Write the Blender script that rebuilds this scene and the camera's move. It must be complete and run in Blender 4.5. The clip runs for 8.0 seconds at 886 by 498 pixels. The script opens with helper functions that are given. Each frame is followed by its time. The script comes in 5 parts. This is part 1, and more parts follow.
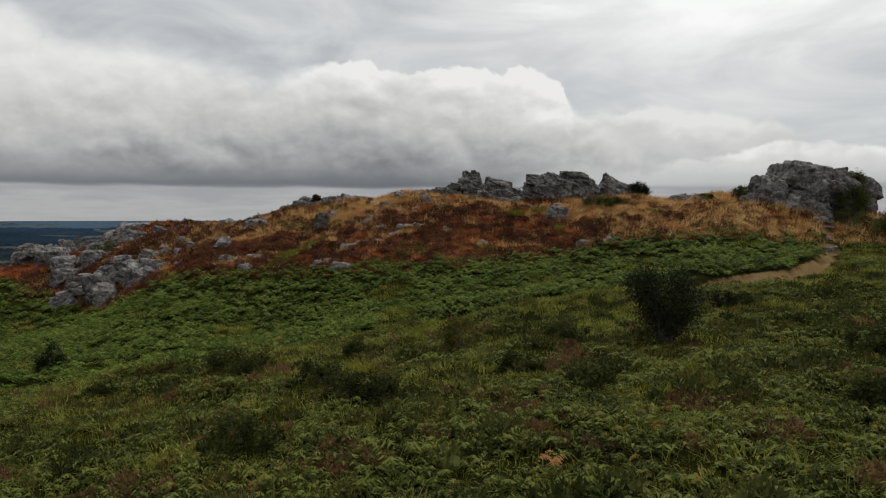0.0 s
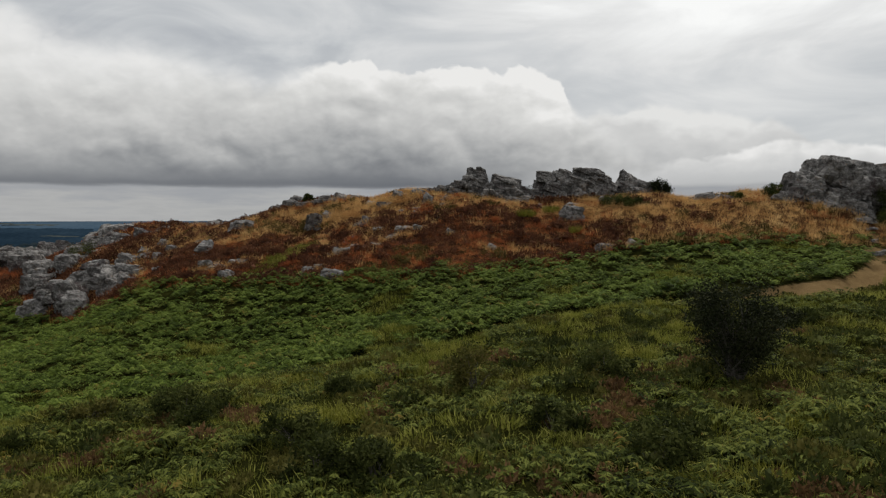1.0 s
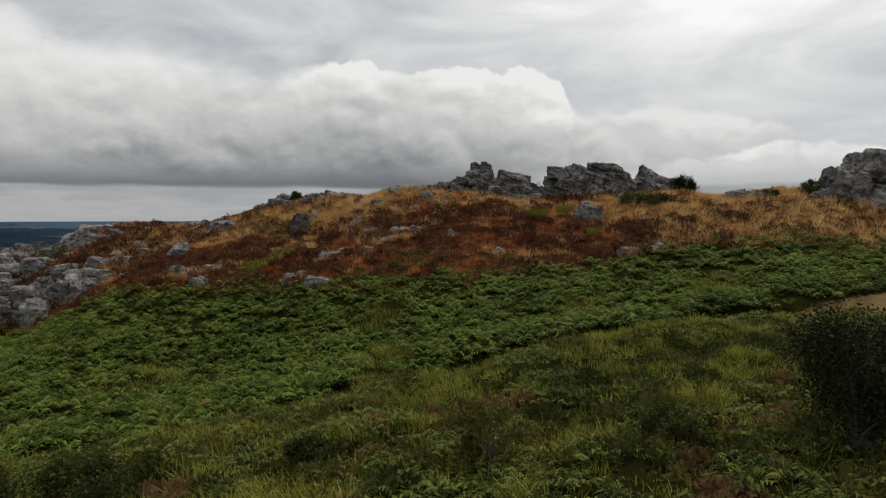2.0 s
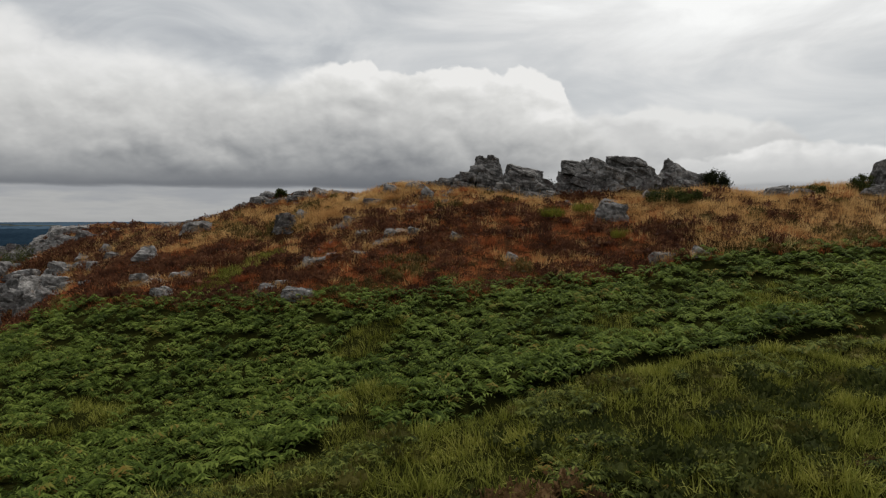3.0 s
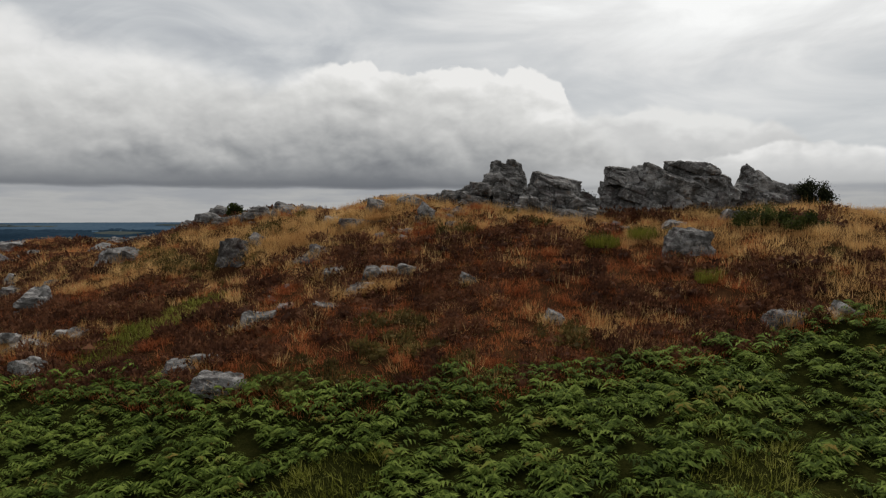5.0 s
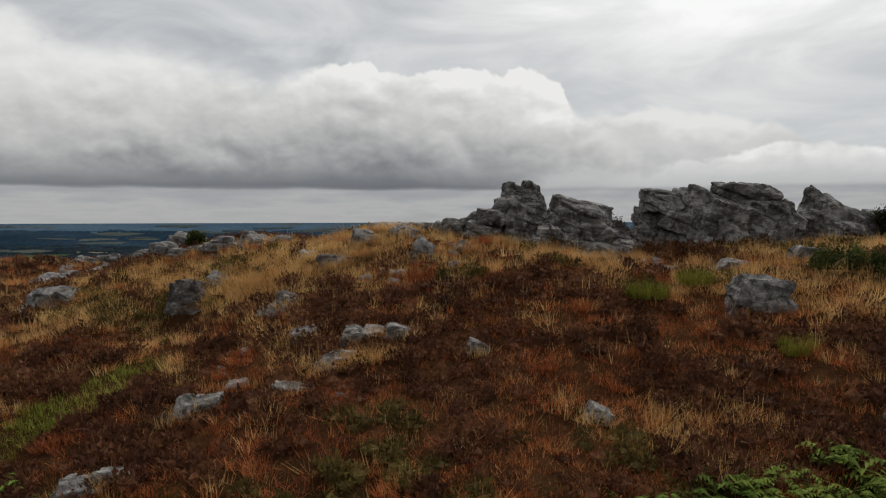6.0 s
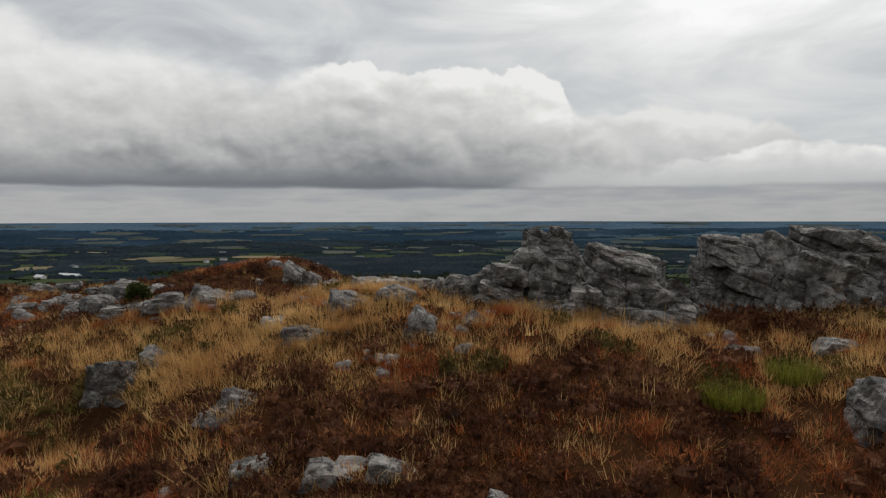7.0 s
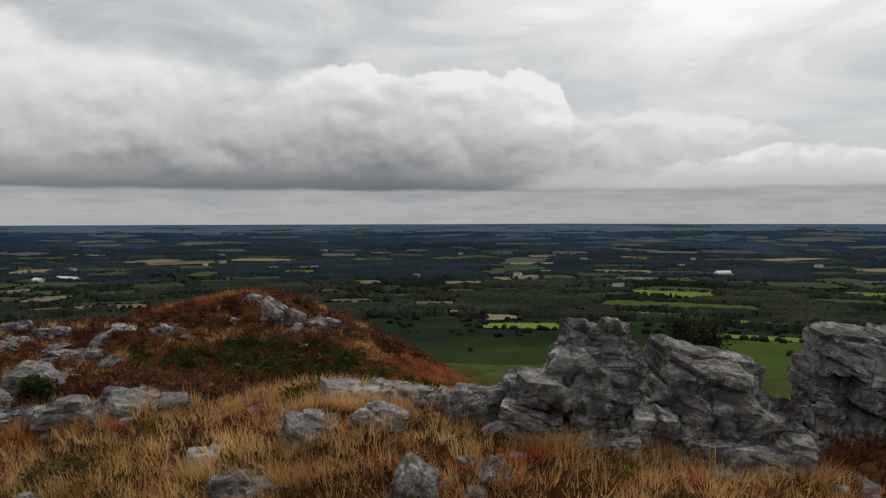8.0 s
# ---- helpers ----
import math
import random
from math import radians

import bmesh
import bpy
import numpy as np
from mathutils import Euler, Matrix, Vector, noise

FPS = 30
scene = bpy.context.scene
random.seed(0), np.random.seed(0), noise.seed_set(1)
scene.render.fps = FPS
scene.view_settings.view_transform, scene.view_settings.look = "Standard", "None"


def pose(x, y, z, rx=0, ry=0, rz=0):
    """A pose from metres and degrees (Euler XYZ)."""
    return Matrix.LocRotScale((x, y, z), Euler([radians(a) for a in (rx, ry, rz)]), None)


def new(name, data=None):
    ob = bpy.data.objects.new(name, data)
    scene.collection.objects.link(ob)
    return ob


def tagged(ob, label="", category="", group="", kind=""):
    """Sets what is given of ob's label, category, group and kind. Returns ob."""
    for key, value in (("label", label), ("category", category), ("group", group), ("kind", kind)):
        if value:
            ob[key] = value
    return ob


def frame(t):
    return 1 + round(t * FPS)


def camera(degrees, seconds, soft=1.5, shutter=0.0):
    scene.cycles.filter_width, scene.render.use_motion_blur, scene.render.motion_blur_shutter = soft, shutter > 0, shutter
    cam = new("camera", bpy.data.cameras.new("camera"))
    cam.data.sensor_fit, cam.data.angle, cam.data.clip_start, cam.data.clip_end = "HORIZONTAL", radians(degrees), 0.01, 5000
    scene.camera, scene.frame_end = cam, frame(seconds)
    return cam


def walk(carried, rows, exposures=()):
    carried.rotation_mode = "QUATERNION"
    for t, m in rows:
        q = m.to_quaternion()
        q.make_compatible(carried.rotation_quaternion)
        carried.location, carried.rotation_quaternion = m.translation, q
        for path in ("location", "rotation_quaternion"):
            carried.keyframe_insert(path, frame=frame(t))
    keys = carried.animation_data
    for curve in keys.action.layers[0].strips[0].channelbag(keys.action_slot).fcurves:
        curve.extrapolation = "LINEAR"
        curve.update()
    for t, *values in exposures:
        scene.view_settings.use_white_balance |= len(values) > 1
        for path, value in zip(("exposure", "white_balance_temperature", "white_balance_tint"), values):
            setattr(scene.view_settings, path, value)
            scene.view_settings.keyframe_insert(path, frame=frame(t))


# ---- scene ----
cam = camera(66.0, 8.0, 1.25)
EYE, TILT, LEAN = 4.5, -2.65, 0.0
ROWS = [
    (0.0, 0.000, 0.000, 0.000, -0.000, 0.000, -0.000),
    (0.5, -0.107, 2.515, 0.166, 0.011, -0.021, 0.040),
    (1.0, -0.214, 5.105, 0.319, 0.016, -0.005, 0.070),
    (1.5, -0.254, 7.755, 0.434, 0.027, -0.000, 0.050),
    (3.0, -0.385, 16.020, 0.827, 0.054, 0.027, 0.100),
    (3.5, -0.434, 18.860, 1.049, 0.048, 0.021, 0.090),
    (4.0, -0.485, 21.560, 1.413, 0.054, 0.027, 0.090),
    (4.5, -0.559, 24.535, 1.960, 0.054, 0.037, 0.080),
    (6.0, -0.672, 33.575, 4.254, 0.032, 0.128, 0.100),
    (6.5, -0.750, 36.675, 5.268, 0.011, 0.102, 0.130),
    (7.0, -0.816, 39.865, 6.377, 0.005, 0.043, 0.130),
    (7.5, -0.867, 43.045, 7.442, -0.011, 0.155, 0.120),
    (8.0, -0.908, 46.300, 8.556, -0.016, 0.220, 0.110),
]

walk(cam, [(t, pose(0, 0, EYE, TILT, LEAN, 0) @ pose(x, y, z, 90 + pitch, roll, yaw)) for t, x, y, z, yaw, pitch, roll in ROWS])

# ---------------------------------------------------------------- light
SUN_AZ, SUN_EL = 24.0, 56.0          # behind thin cloud, ahead and to the right
world = bpy.data.worlds.new("overcast_sky")
scene.world = world
world.use_nodes = True


class Nodes:
    """Short hand for building a node tree."""

    def __init__(self, tree):
        self.tree = tree
        tree.nodes.clear()

    def add(self, kind):
        return self.tree.nodes.new(kind)

    def attribute(self, key):
        n = self.add("ShaderNodeAttribute")
        n.attribute_name = key
        return n.outputs["Fac"]

    def put(self, socket, value):
        if value is None:
            return
        if isinstance(value, bpy.types.NodeSocket):
            self.tree.links.new(value, socket)
        else:
            socket.default_value = value

    def math(self, op, a, b=None, c=None, clamp=False):
        n = self.add("ShaderNodeMath")
        n.operation, n.use_clamp = op, clamp
        for i, v in enumerate((a, b, c)):
            self.put(n.inputs[i], v)
        return n.outputs[0]

    def span(self, v, a, b, lo=0.0, hi=1.0, smooth=True):
        n = self.add("ShaderNodeMapRange")
        n.interpolation_type = "SMOOTHSTEP" if smooth else "LINEAR"
        for i, q in enumerate((v, a, b, lo, hi)):
            self.put(n.inputs[i], q)
        return n.outputs[0]

    def mix(self, f, a, b, blend="MIX"):
        n = self.add("ShaderNodeMix")
        n.data_type, n.blend_type = "RGBA", blend
        self.put(n.inputs[0], f)
        self.put(n.inputs[6], (*a, 1) if isinstance(a, tuple) else a)
        self.put(n.inputs[7], (*b, 1) if isinstance(b, tuple) else b)
        return n.outputs[2]

    def noise_colour(self, vec, scale):
        n = self.add("ShaderNodeTexNoise")
        n.inputs["Scale"].default_value = scale
        n.inputs["Detail"].default_value = 4
        self.put(n.inputs["Vector"], vec)
        return n.outputs["Color"]

    def noise(self, vec, scale, detail=4.0, rough=0.55, warp=0.0):
        n = self.add("ShaderNodeTexNoise")
        self.put(n.inputs["Vector"], vec)
        n.inputs["Scale"].default_value = scale
        n.inputs["Detail"].default_value = detail
        n.inputs["Roughness"].default_value = rough
        n.inputs["Distortion"].default_value = warp
        return n.outputs["Fac"]

    def ramp(self, v, stops, interp="LINEAR"):
        n = self.add("ShaderNodeValToRGB")
        n.color_ramp.interpolation = interp
        e = n.color_ramp.elements
        while len(e) < len(stops):
            e.new(1.0)
        for el, (p, col) in zip(e, stops):
            el.position = p
            el.color = (*col, 1) if isinstance(col, tuple) else (col, col, col, 1)
        self.put(n.inputs[0], v)
        return n.outputs[0]

    def vec(self, x, y, z):
        n = self.add("ShaderNodeCombineXYZ")
        for i, v in enumerate((x, y, z)):
            self.put(n.inputs[i], v)
        return n.outputs[0]


def build_sky():
    k = Nodes(world.node_tree)
    out = k.add("ShaderNodeOutputWorld")
    back = k.add("ShaderNodeBackground")
    k.tree.links.new(back.outputs[0], out.inputs[0])
    way = k.add("ShaderNodeTexCoord").outputs["Generated"]
    sep = k.add("ShaderNodeSeparateXYZ")
    k.put(sep.inputs[0], way)
    x, y, z = sep.outputs
    deg = 57.29578
    az = k.math("MULTIPLY", k.math("ARCTAN2", x, y), deg)
    el = k.math("MULTIPLY", k.math("ARCSINE", z), deg)
    clear = k.add("ShaderNodeTexSky")
    clear.sky_type, clear.sun_disc = "NISHITA", False
    clear.sun_elevation, clear.sun_rotation = radians(SUN_EL), radians(SUN_AZ)
    clear_col = k.mix(1.0, clear.outputs[0], (0.10, 0.10, 0.10), "MULTIPLY")
    p = k.vec(k.math("MULTIPLY", az, 0.1), k.math("MULTIPLY", el, 0.22), 0.0)
    flat = k.vec(k.math("MULTIPLY", az, 0.045), k.math("MULTIPLY", el, 0.30), 3.0)
    # high sheet, brightest round the hidden sun
    sx = k.math("MULTIPLY", k.math("SUBTRACT", az, SUN_AZ - 1), 0.052)
    sy = k.math("MULTIPLY", k.math("SUBTRACT", el, 21.5), 0.115)
    glow = k.math("EXPONENT", k.math("MULTIPLY", k.math("ADD", k.math("MULTIPLY", sx, sx), k.math("MULTIPLY", sy, sy)), -1.0))
    sheet = k.noise(flat, 0.95, 6, 0.5, 0.5)
    sheet2 = k.noise(p, 0.75, 6, 0.55, 0.8)
    tone = k.math("ADD", k.span(sheet, 0.3, 0.72, 0.54, 0.63), k.span(sheet2, 0.32, 0.70, -0.09, 0.10))
    tone = k.math("ADD", tone, k.math("MULTIPLY", glow, 0.44))
    tone = k.math("ADD", tone, k.span(az, -6.0, 20.0, -0.02, 0.045))
    rx = k.math("MULTIPLY", k.math("SUBTRACT", az, 33.0), 0.14)
    ry = k.math("MULTIPLY", k.math("SUBTRACT", el, 8.6), 0.55)
    rift = k.math("EXPONENT", k.math("MULTIPLY", k.math("ADD", k.math("MULTIPLY", rx, rx), k.math("MULTIPLY", ry, ry)), -1.0))
    tone = k.math("SUBTRACT", tone, k.math("MULTIPLY", rift, 0.17))
    high = k.ramp(tone, [(0.0, (0.12, 0.14, 0.17)), (0.40, (0.37, 0.39, 0.42)), (0.56, (0.56, 0.575, 0.585)), (0.75, (0.745, 0.745, 0.735)), (0.95, (0.97, 0.97, 0.95))])
    high = k.mix(0.95, clear_col, high)
    # heaped banks: billows with round tops, lit from above and the right
    u = k.math("DIVIDE", k.math("ADD", az, 40.0), 80.0)

    def billow(dx, dy):
        v = k.vec(k.math("MULTIPLY", k.math("ADD", az, dx), 0.115), k.math("MULTIPLY", k.math("ADD", el, dy), 0.17), 1.7)
        total = None
        for size, weight in ((1.0, 0.52), (2.1, 0.30), (4.5, 0.17), (9.5, 0.09)):
            n = k.noise(v, size, 1.0, 0.4, 0.25)
            lobe = k.math("MULTIPLY", k.math("ABSOLUTE", k.math("SUBTRACT", k.math("MULTIPLY", n, 2.0), 1.0)), weight * 3.2)
            total = lobe if total is None else k.math("ADD", total, lobe)
        return total

    heap = k.math("SUBTRACT", billow(0.0, 0.0), 0.62)
    relief = k.math("SUBTRACT", heap, k.math("SUBTRACT", billow(0.5, 0.9), 0.62))
    soft = k.math("SUBTRACT", k.noise(p, 1.1, 5, 0.5, 0.6), 0.5)
    wob = k.math("MULTIPLY", k.math("SUBTRACT", k.noise(flat, 3.0, 5, 0.6), 0.5), 0.6)
    above = k.math("SUBTRACT", k.math("ADD", el, wob), 2.45)
    lift = k.ramp(u, [(0.0, 0.10), (0.12, 0.09), (0.30, 0.04), (0.44, 0.0), (0.54, 0.09), (0.62, 0.24), (0.72, 0.37), (1.0, 0.37)], "EASE")

    def bank(tops, rough, soft_top, depth, stops, gain, frayed=0.0):
        top = k.math("MULTIPLY", k.ramp(u, tops), 20.0)
        edge = k.math("SUBTRACT", k.math("ADD", top, k.math("ADD", k.math("MULTIPLY", heap, rough), k.math("MULTIPLY", frill, frayed))), el)
        cover = k.math("MULTIPLY", k.span(edge, 0.0, soft_top), k.span(above, -0.15, 0.30))
        rim = k.span(edge, 0.0, 2.5, 0.10, 0.0)
        rise = k.math("POWER", k.math("MAXIMUM", k.math("DIVIDE", above, depth), 0.0), 0.75)
        calm = k.span(above, 0.2, 2.6, 0.15, 1.0)
        rough_light = k.math("ADD", k.math("MULTIPLY", relief, gain), k.math("MULTIPLY", soft, 0.40))
        shade = k.math("ADD", k.math("ADD", rise, k.math("MULTIPLY", rough_light, calm)), k.math("ADD", lift, rim))
        return cover, k.ramp(shade, stops)

    def tops(*rows):
        return [((a + 40.0) / 80.0, h / 20.0) for a, h in rows]

    # small cauliflower heads along the upper edges
    crown = k.vec(k.math("MULTIPLY", az, 0.55), k.math("MULTIPLY", el, 0.75), 5.2)
    frill = k.math("SUBTRACT", 0.5, k.math("ABSOLUTE", k.math("SUBTRACT", k.math("MULTIPLY", k.noise(crown, 1.0, 2.0, 0.5, 0.3), 4.0), 2.0)))
    fuzzy = k.math("ADD", k.span(az, -17.0, -8.0, 3.2, 0.32), k.span(az, 9.6, 13.0, 0.0, 3.0))
    grey = [(0.0, (0.130, 0.140, 0.158)), (0.15, (0.18, 0.19, 0.205)), (0.36, (0.32, 0.328, 0.335)), (0.60, (0.50, 0.503, 0.498)), (0.85, (0.68, 0.68, 0.665)), (1.05, (0.83, 0.825, 0.81))]
    pale = [(0.0, (0.20, 0.21, 0.225)), (0.30, (0.33, 0.338, 0.345)), (0.6, (0.49, 0.495, 0.495)), (0.85, (0.62, 0.62, 0.612)), (1.05, (0.77, 0.77, 0.755))]
    white = [(0.2, (0.42, 0.43, 0.435)), (0.6, (0.56, 0.565, 0.565)), (0.85, (0.71, 0.71, 0.70)), (1.05, (0.86, 0.855, 0.84))]
    c0, t0 = bank(tops((-40, 15.2), (-30, 14.6), (-22, 13.6), (-16, 12.2), (-10, 9.0), (0, 5.0), (40, 0.0)), 1.1, 2.6, 10.5, grey, 0.11)
    c1, t1 = bank(tops((-40, 11.0), (-29, 11.1), (-20.4, 11.4), (-14.4, 11.7), (-11.3, 12.3), (-9.0, 12.6), (-6.0, 12.8), (-5.2, 12.1), (-3.0, 11.7), (0.3, 12.3), (2.2, 12.4),
                       (4.0, 12.1), (5.0, 11.9), (6.1, 12.4), (7.3, 12.1), (8.4, 11.6), (9.6, 11.0), (10.0, 10.4), (10.4, 9.4), (12.5, 8.4), (15.0, 6.6), (19.0, 4.0), (40, 0.0)), 0.16, fuzzy, 10.5, grey, 0.18, 0.45)
    c3, t3 = bank(tops((-40, 0.0), (8.0, 7.0), (11.4, 8.0), (12.8, 8.7), (14.5, 8.4), (15.9, 8.9), (18.0, 9.0), (19.7, 8.4), (21.3, 8.4), (23.0, 8.0), (24.6, 7.3), (25.5, 7.8), (26.9, 7.0), (27.8, 6.1), (29.5, 4.6), (33.0, 4.0), (40, 3.0)),
                  0.2, 0.7, 10.5, pale, 0.15, 0.3)
    c2, t2 = bank(tops((-40, 0.0), (2.5, 1.0), (4.5, 2.8), (7.8, 4.2), (9.2, 4.8), (11.9, 5.0), (13.0, 4.6), (16.4, 4.0), (18.1, 4.5), (19.3, 4.8), (20.5, 4.6), (23.0, 5.0), (25.4, 5.8), (26.9, 6.0), (28.4, 5.5), (29.3, 5.8), (30.5, 5.4), (32.8, 5.0), (40, 5.4)),
                  0.15, k.span(az, 8.0, 22.0, 2.2, 0.40), 7.5, white, 0.25, 0.3)
    # streaky band between the bank and the horizon
    band = k.ramp(k.math("ADD", k.math("MULTIPLY", el, 0.10), k.math("MULTIPLY", k.noise(flat, 4.0, 5, 0.55), 0.75)),
                  [(0.22, (0.35, 0.355, 0.36)), (0.45, (0.42, 0.423, 0.42)), (0.60, (0.35, 0.36, 0.375)), (0.8, (0.31, 0.325, 0.35))])
    sky = k.mix(k.span(el, 2.3, 5.0), band, high)
    sky = k.mix(k.math("MULTIPLY", c0, 0.85), sky, t0)
    sky = k.mix(k.math("MULTIPLY", c3, 0.92), sky, t3)
    sky = k.mix(c1, sky, t1)
    sky = k.mix(k.math("MULTIPLY", c2, 0.85), sky, t2)
    # the light goes on evenly behind and overhead
    sky = k.mix(k.span(el, -3.0, -0.6), (0.05, 0.06, 0.06), sky)
    k.put(back.inputs[0], sky)
    back.inputs[1].default_value = 1.0


build_sky()
sun_data = bpy.data.lights.new("sun", "SUN")
sun_data.energy, sun_data.angle, sun_data.color = 1.9, radians(14), (1.0, 0.95, 0.88)
sun = new("sun", sun_data)
sun.matrix_world = pose(0, 0, 200, 90 - SUN_EL, 0, 180 - SUN_AZ)

# ---------------------------------------------------------------- materials
def material(name):
    m = bpy.data.materials.new(name)
    m.use_nodes = True
    k = Nodes(m.node_tree)
    out = k.add("ShaderNodeOutputMaterial")
    bsdf = k.add("ShaderNodeBsdfPrincipled")
    k.tree.links.new(bsdf.outputs[0], out.inputs[0])
    k.out = out
    return m, k, bsdf


def position(k):
    return k.add("ShaderNodeNewGeometry").outputs["Position"]


def bump(k, bsdf, height, strength, distance):
    b = k.add("ShaderNodeBump")
    b.inputs["Strength"].default_value = strength
    b.inputs["Distance"].default_value = distance
    k.put(b.inputs["Height"], height)
    k.put(bsdf.inputs["Normal"], b.outputs[0])


def leaf_material(name, dark, mid, light, patch=0.35, rough=0.7, odd=None, glow=0.3, fleck=0.5):
    """Foliage: a tint for each plant, drifts of colour over the ground, and a shift from leaf to leaf."""
    m, k, bsdf = material(name)
    pos = position(k)
    tint = k.attribute("tint")
    island = k.add("ShaderNodeNewGeometry").outputs["Random Per Island"]
    drift = k.noise(pos, patch, 4, 0.6)
    v = k.math("ADD", k.math("MULTIPLY", tint, 0.42), k.math("ADD", k.math("MULTIPLY", k.math("SUBTRACT", drift, 0.5), 1.1), k.math("MULTIPLY", island, fleck)))
    col = k.ramp(v, [(0.0, dark), (0.45, mid), (0.85, light)])
    if odd:
        col = k.mix(k.span(k.math("ADD", tint, k.math("MULTIPLY", island, 0.12)), 1.0, 1.1), col, odd)
    k.put(bsdf.inputs["Base Color"], col)
    bsdf.inputs["Roughness"].default_value = rough
    bsdf.inputs["Specular IOR Level"].default_value = 0.0 if glow < 0.1 else 0.05
    thin = k.add("ShaderNodeBsdfTranslucent")
    k.put(thin.inputs["Color"], col)
    both = k.add("ShaderNodeMixShader")
    both.inputs[0].default_value = glow
    k.tree.links.new(bsdf.outputs[0], both.inputs[1])
    k.tree.links.new(thin.outputs[0], both.inputs[2])
    k.tree.links.new(both.outputs[0], k.out.inputs[0])
    return m


M_BRACKEN = leaf_material("bracken_green", (0.021, 0.036, 0.006), (0.074, 0.110, 0.017), (0.185, 0.238, 0.046), 0.3, 0.7, (0.22, 0.15, 0.035), fleck=0.65)
M_FERN = leaf_material("dull_fern_green", (0.009, 0.013, 0.004), (0.050, 0.068, 0.012), (0.185, 0.208, 0.046), 0.5, 0.7, (0.22, 0.13, 0.03), fleck=0.75)
M_GRASS = leaf_material("moor_grass_green", (0.060, 0.068, 0.011), (0.190, 0.202, 0.030), (0.37, 0.36, 0.088), 0.35)
M_LIME = leaf_material("lush_grass_green", (0.090, 0.095, 0.014), (0.225, 0.225, 0.034), (0.38, 0.36, 0.088), 0.5)
M_DRY = leaf_material("dry_grass_straw", (0.40, 0.21, 0.076), (0.68, 0.445, 0.185), (0.85, 0.66, 0.34), 0.45, fleck=0.14, glow=0.42)
M_RUST = leaf_material("rust_grass", (0.15, 0.038, 0.016), (0.42, 0.130, 0.046), (0.66, 0.31, 0.115), 0.6, fleck=0.24)
M_HEATHER = leaf_material("heather_brown", (0.030, 0.014, 0.009), (0.095, 0.040, 0.022), (0.20, 0.090, 0.045), 0.7)
M_DEAD = leaf_material("dead_heath_brown", (0.050, 0.030, 0.014), (0.14, 0.080, 0.036), (0.26, 0.16, 0.075), 0.6)
M_HEATHGREEN = leaf_material("heath_dull_green", (0.030, 0.031, 0.008), (0.080, 0.078, 0.018), (0.165, 0.145, 0.040), 0.6)
M_OLIVE = leaf_material("olive_heath", (0.030, 0.022, 0.008), (0.082, 0.060, 0.019), (0.175, 0.130, 0.040), 0.6)
M_SHRUB = leaf_material("shrub_dark_leaf", (0.008, 0.010, 0.005), (0.020, 0.025, 0.010), (0.055, 0.060, 0.026), 1.2, glow=0.12)
M_GORSE = leaf_material("gorse_green", (0.013, 0.018, 0.005), (0.043, 0.053, 0.013), (0.11, 0.12, 0.034), 0.8)
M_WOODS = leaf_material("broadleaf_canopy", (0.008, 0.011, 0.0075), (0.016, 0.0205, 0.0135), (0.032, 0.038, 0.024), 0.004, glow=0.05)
# the next canopy colours carry painted haze, bluer with distance
M_MIDWOODS = leaf_material("distant_woods_haze_tint", (0.009, 0.0145, 0.018), (0.0155, 0.0235, 0.029), (0.026, 0.035, 0.040), 0.002, glow=0.05)
M_FARWOODS = leaf_material("remote_woods_haze_tint", (0.012, 0.024, 0.038), (0.020, 0.037, 0.056), (0.034, 0.055, 0.074), 0.0015, glow=0.05)


# last and palest step of the haze put into the woods' colour
M_HAZYWOODS = leaf_material("horizon_woods_haze_tint", (0.028, 0.054, 0.086), (0.042, 0.073, 0.110), (0.060, 0.094, 0.130), 0.0012, glow=0.05)


def bark():
    m, k, bsdf = material("grey_bark")
    pos = position(k)
    k.put(bsdf.inputs["Base Color"], k.ramp(k.noise(pos, 14, 5), [(0.3, (0.03, 0.026, 0.022)), (0.7, (0.12, 0.105, 0.09))]))
    bsdf.inputs["Roughness"].default_value = 0.9
    return m


M_BARK = bark()


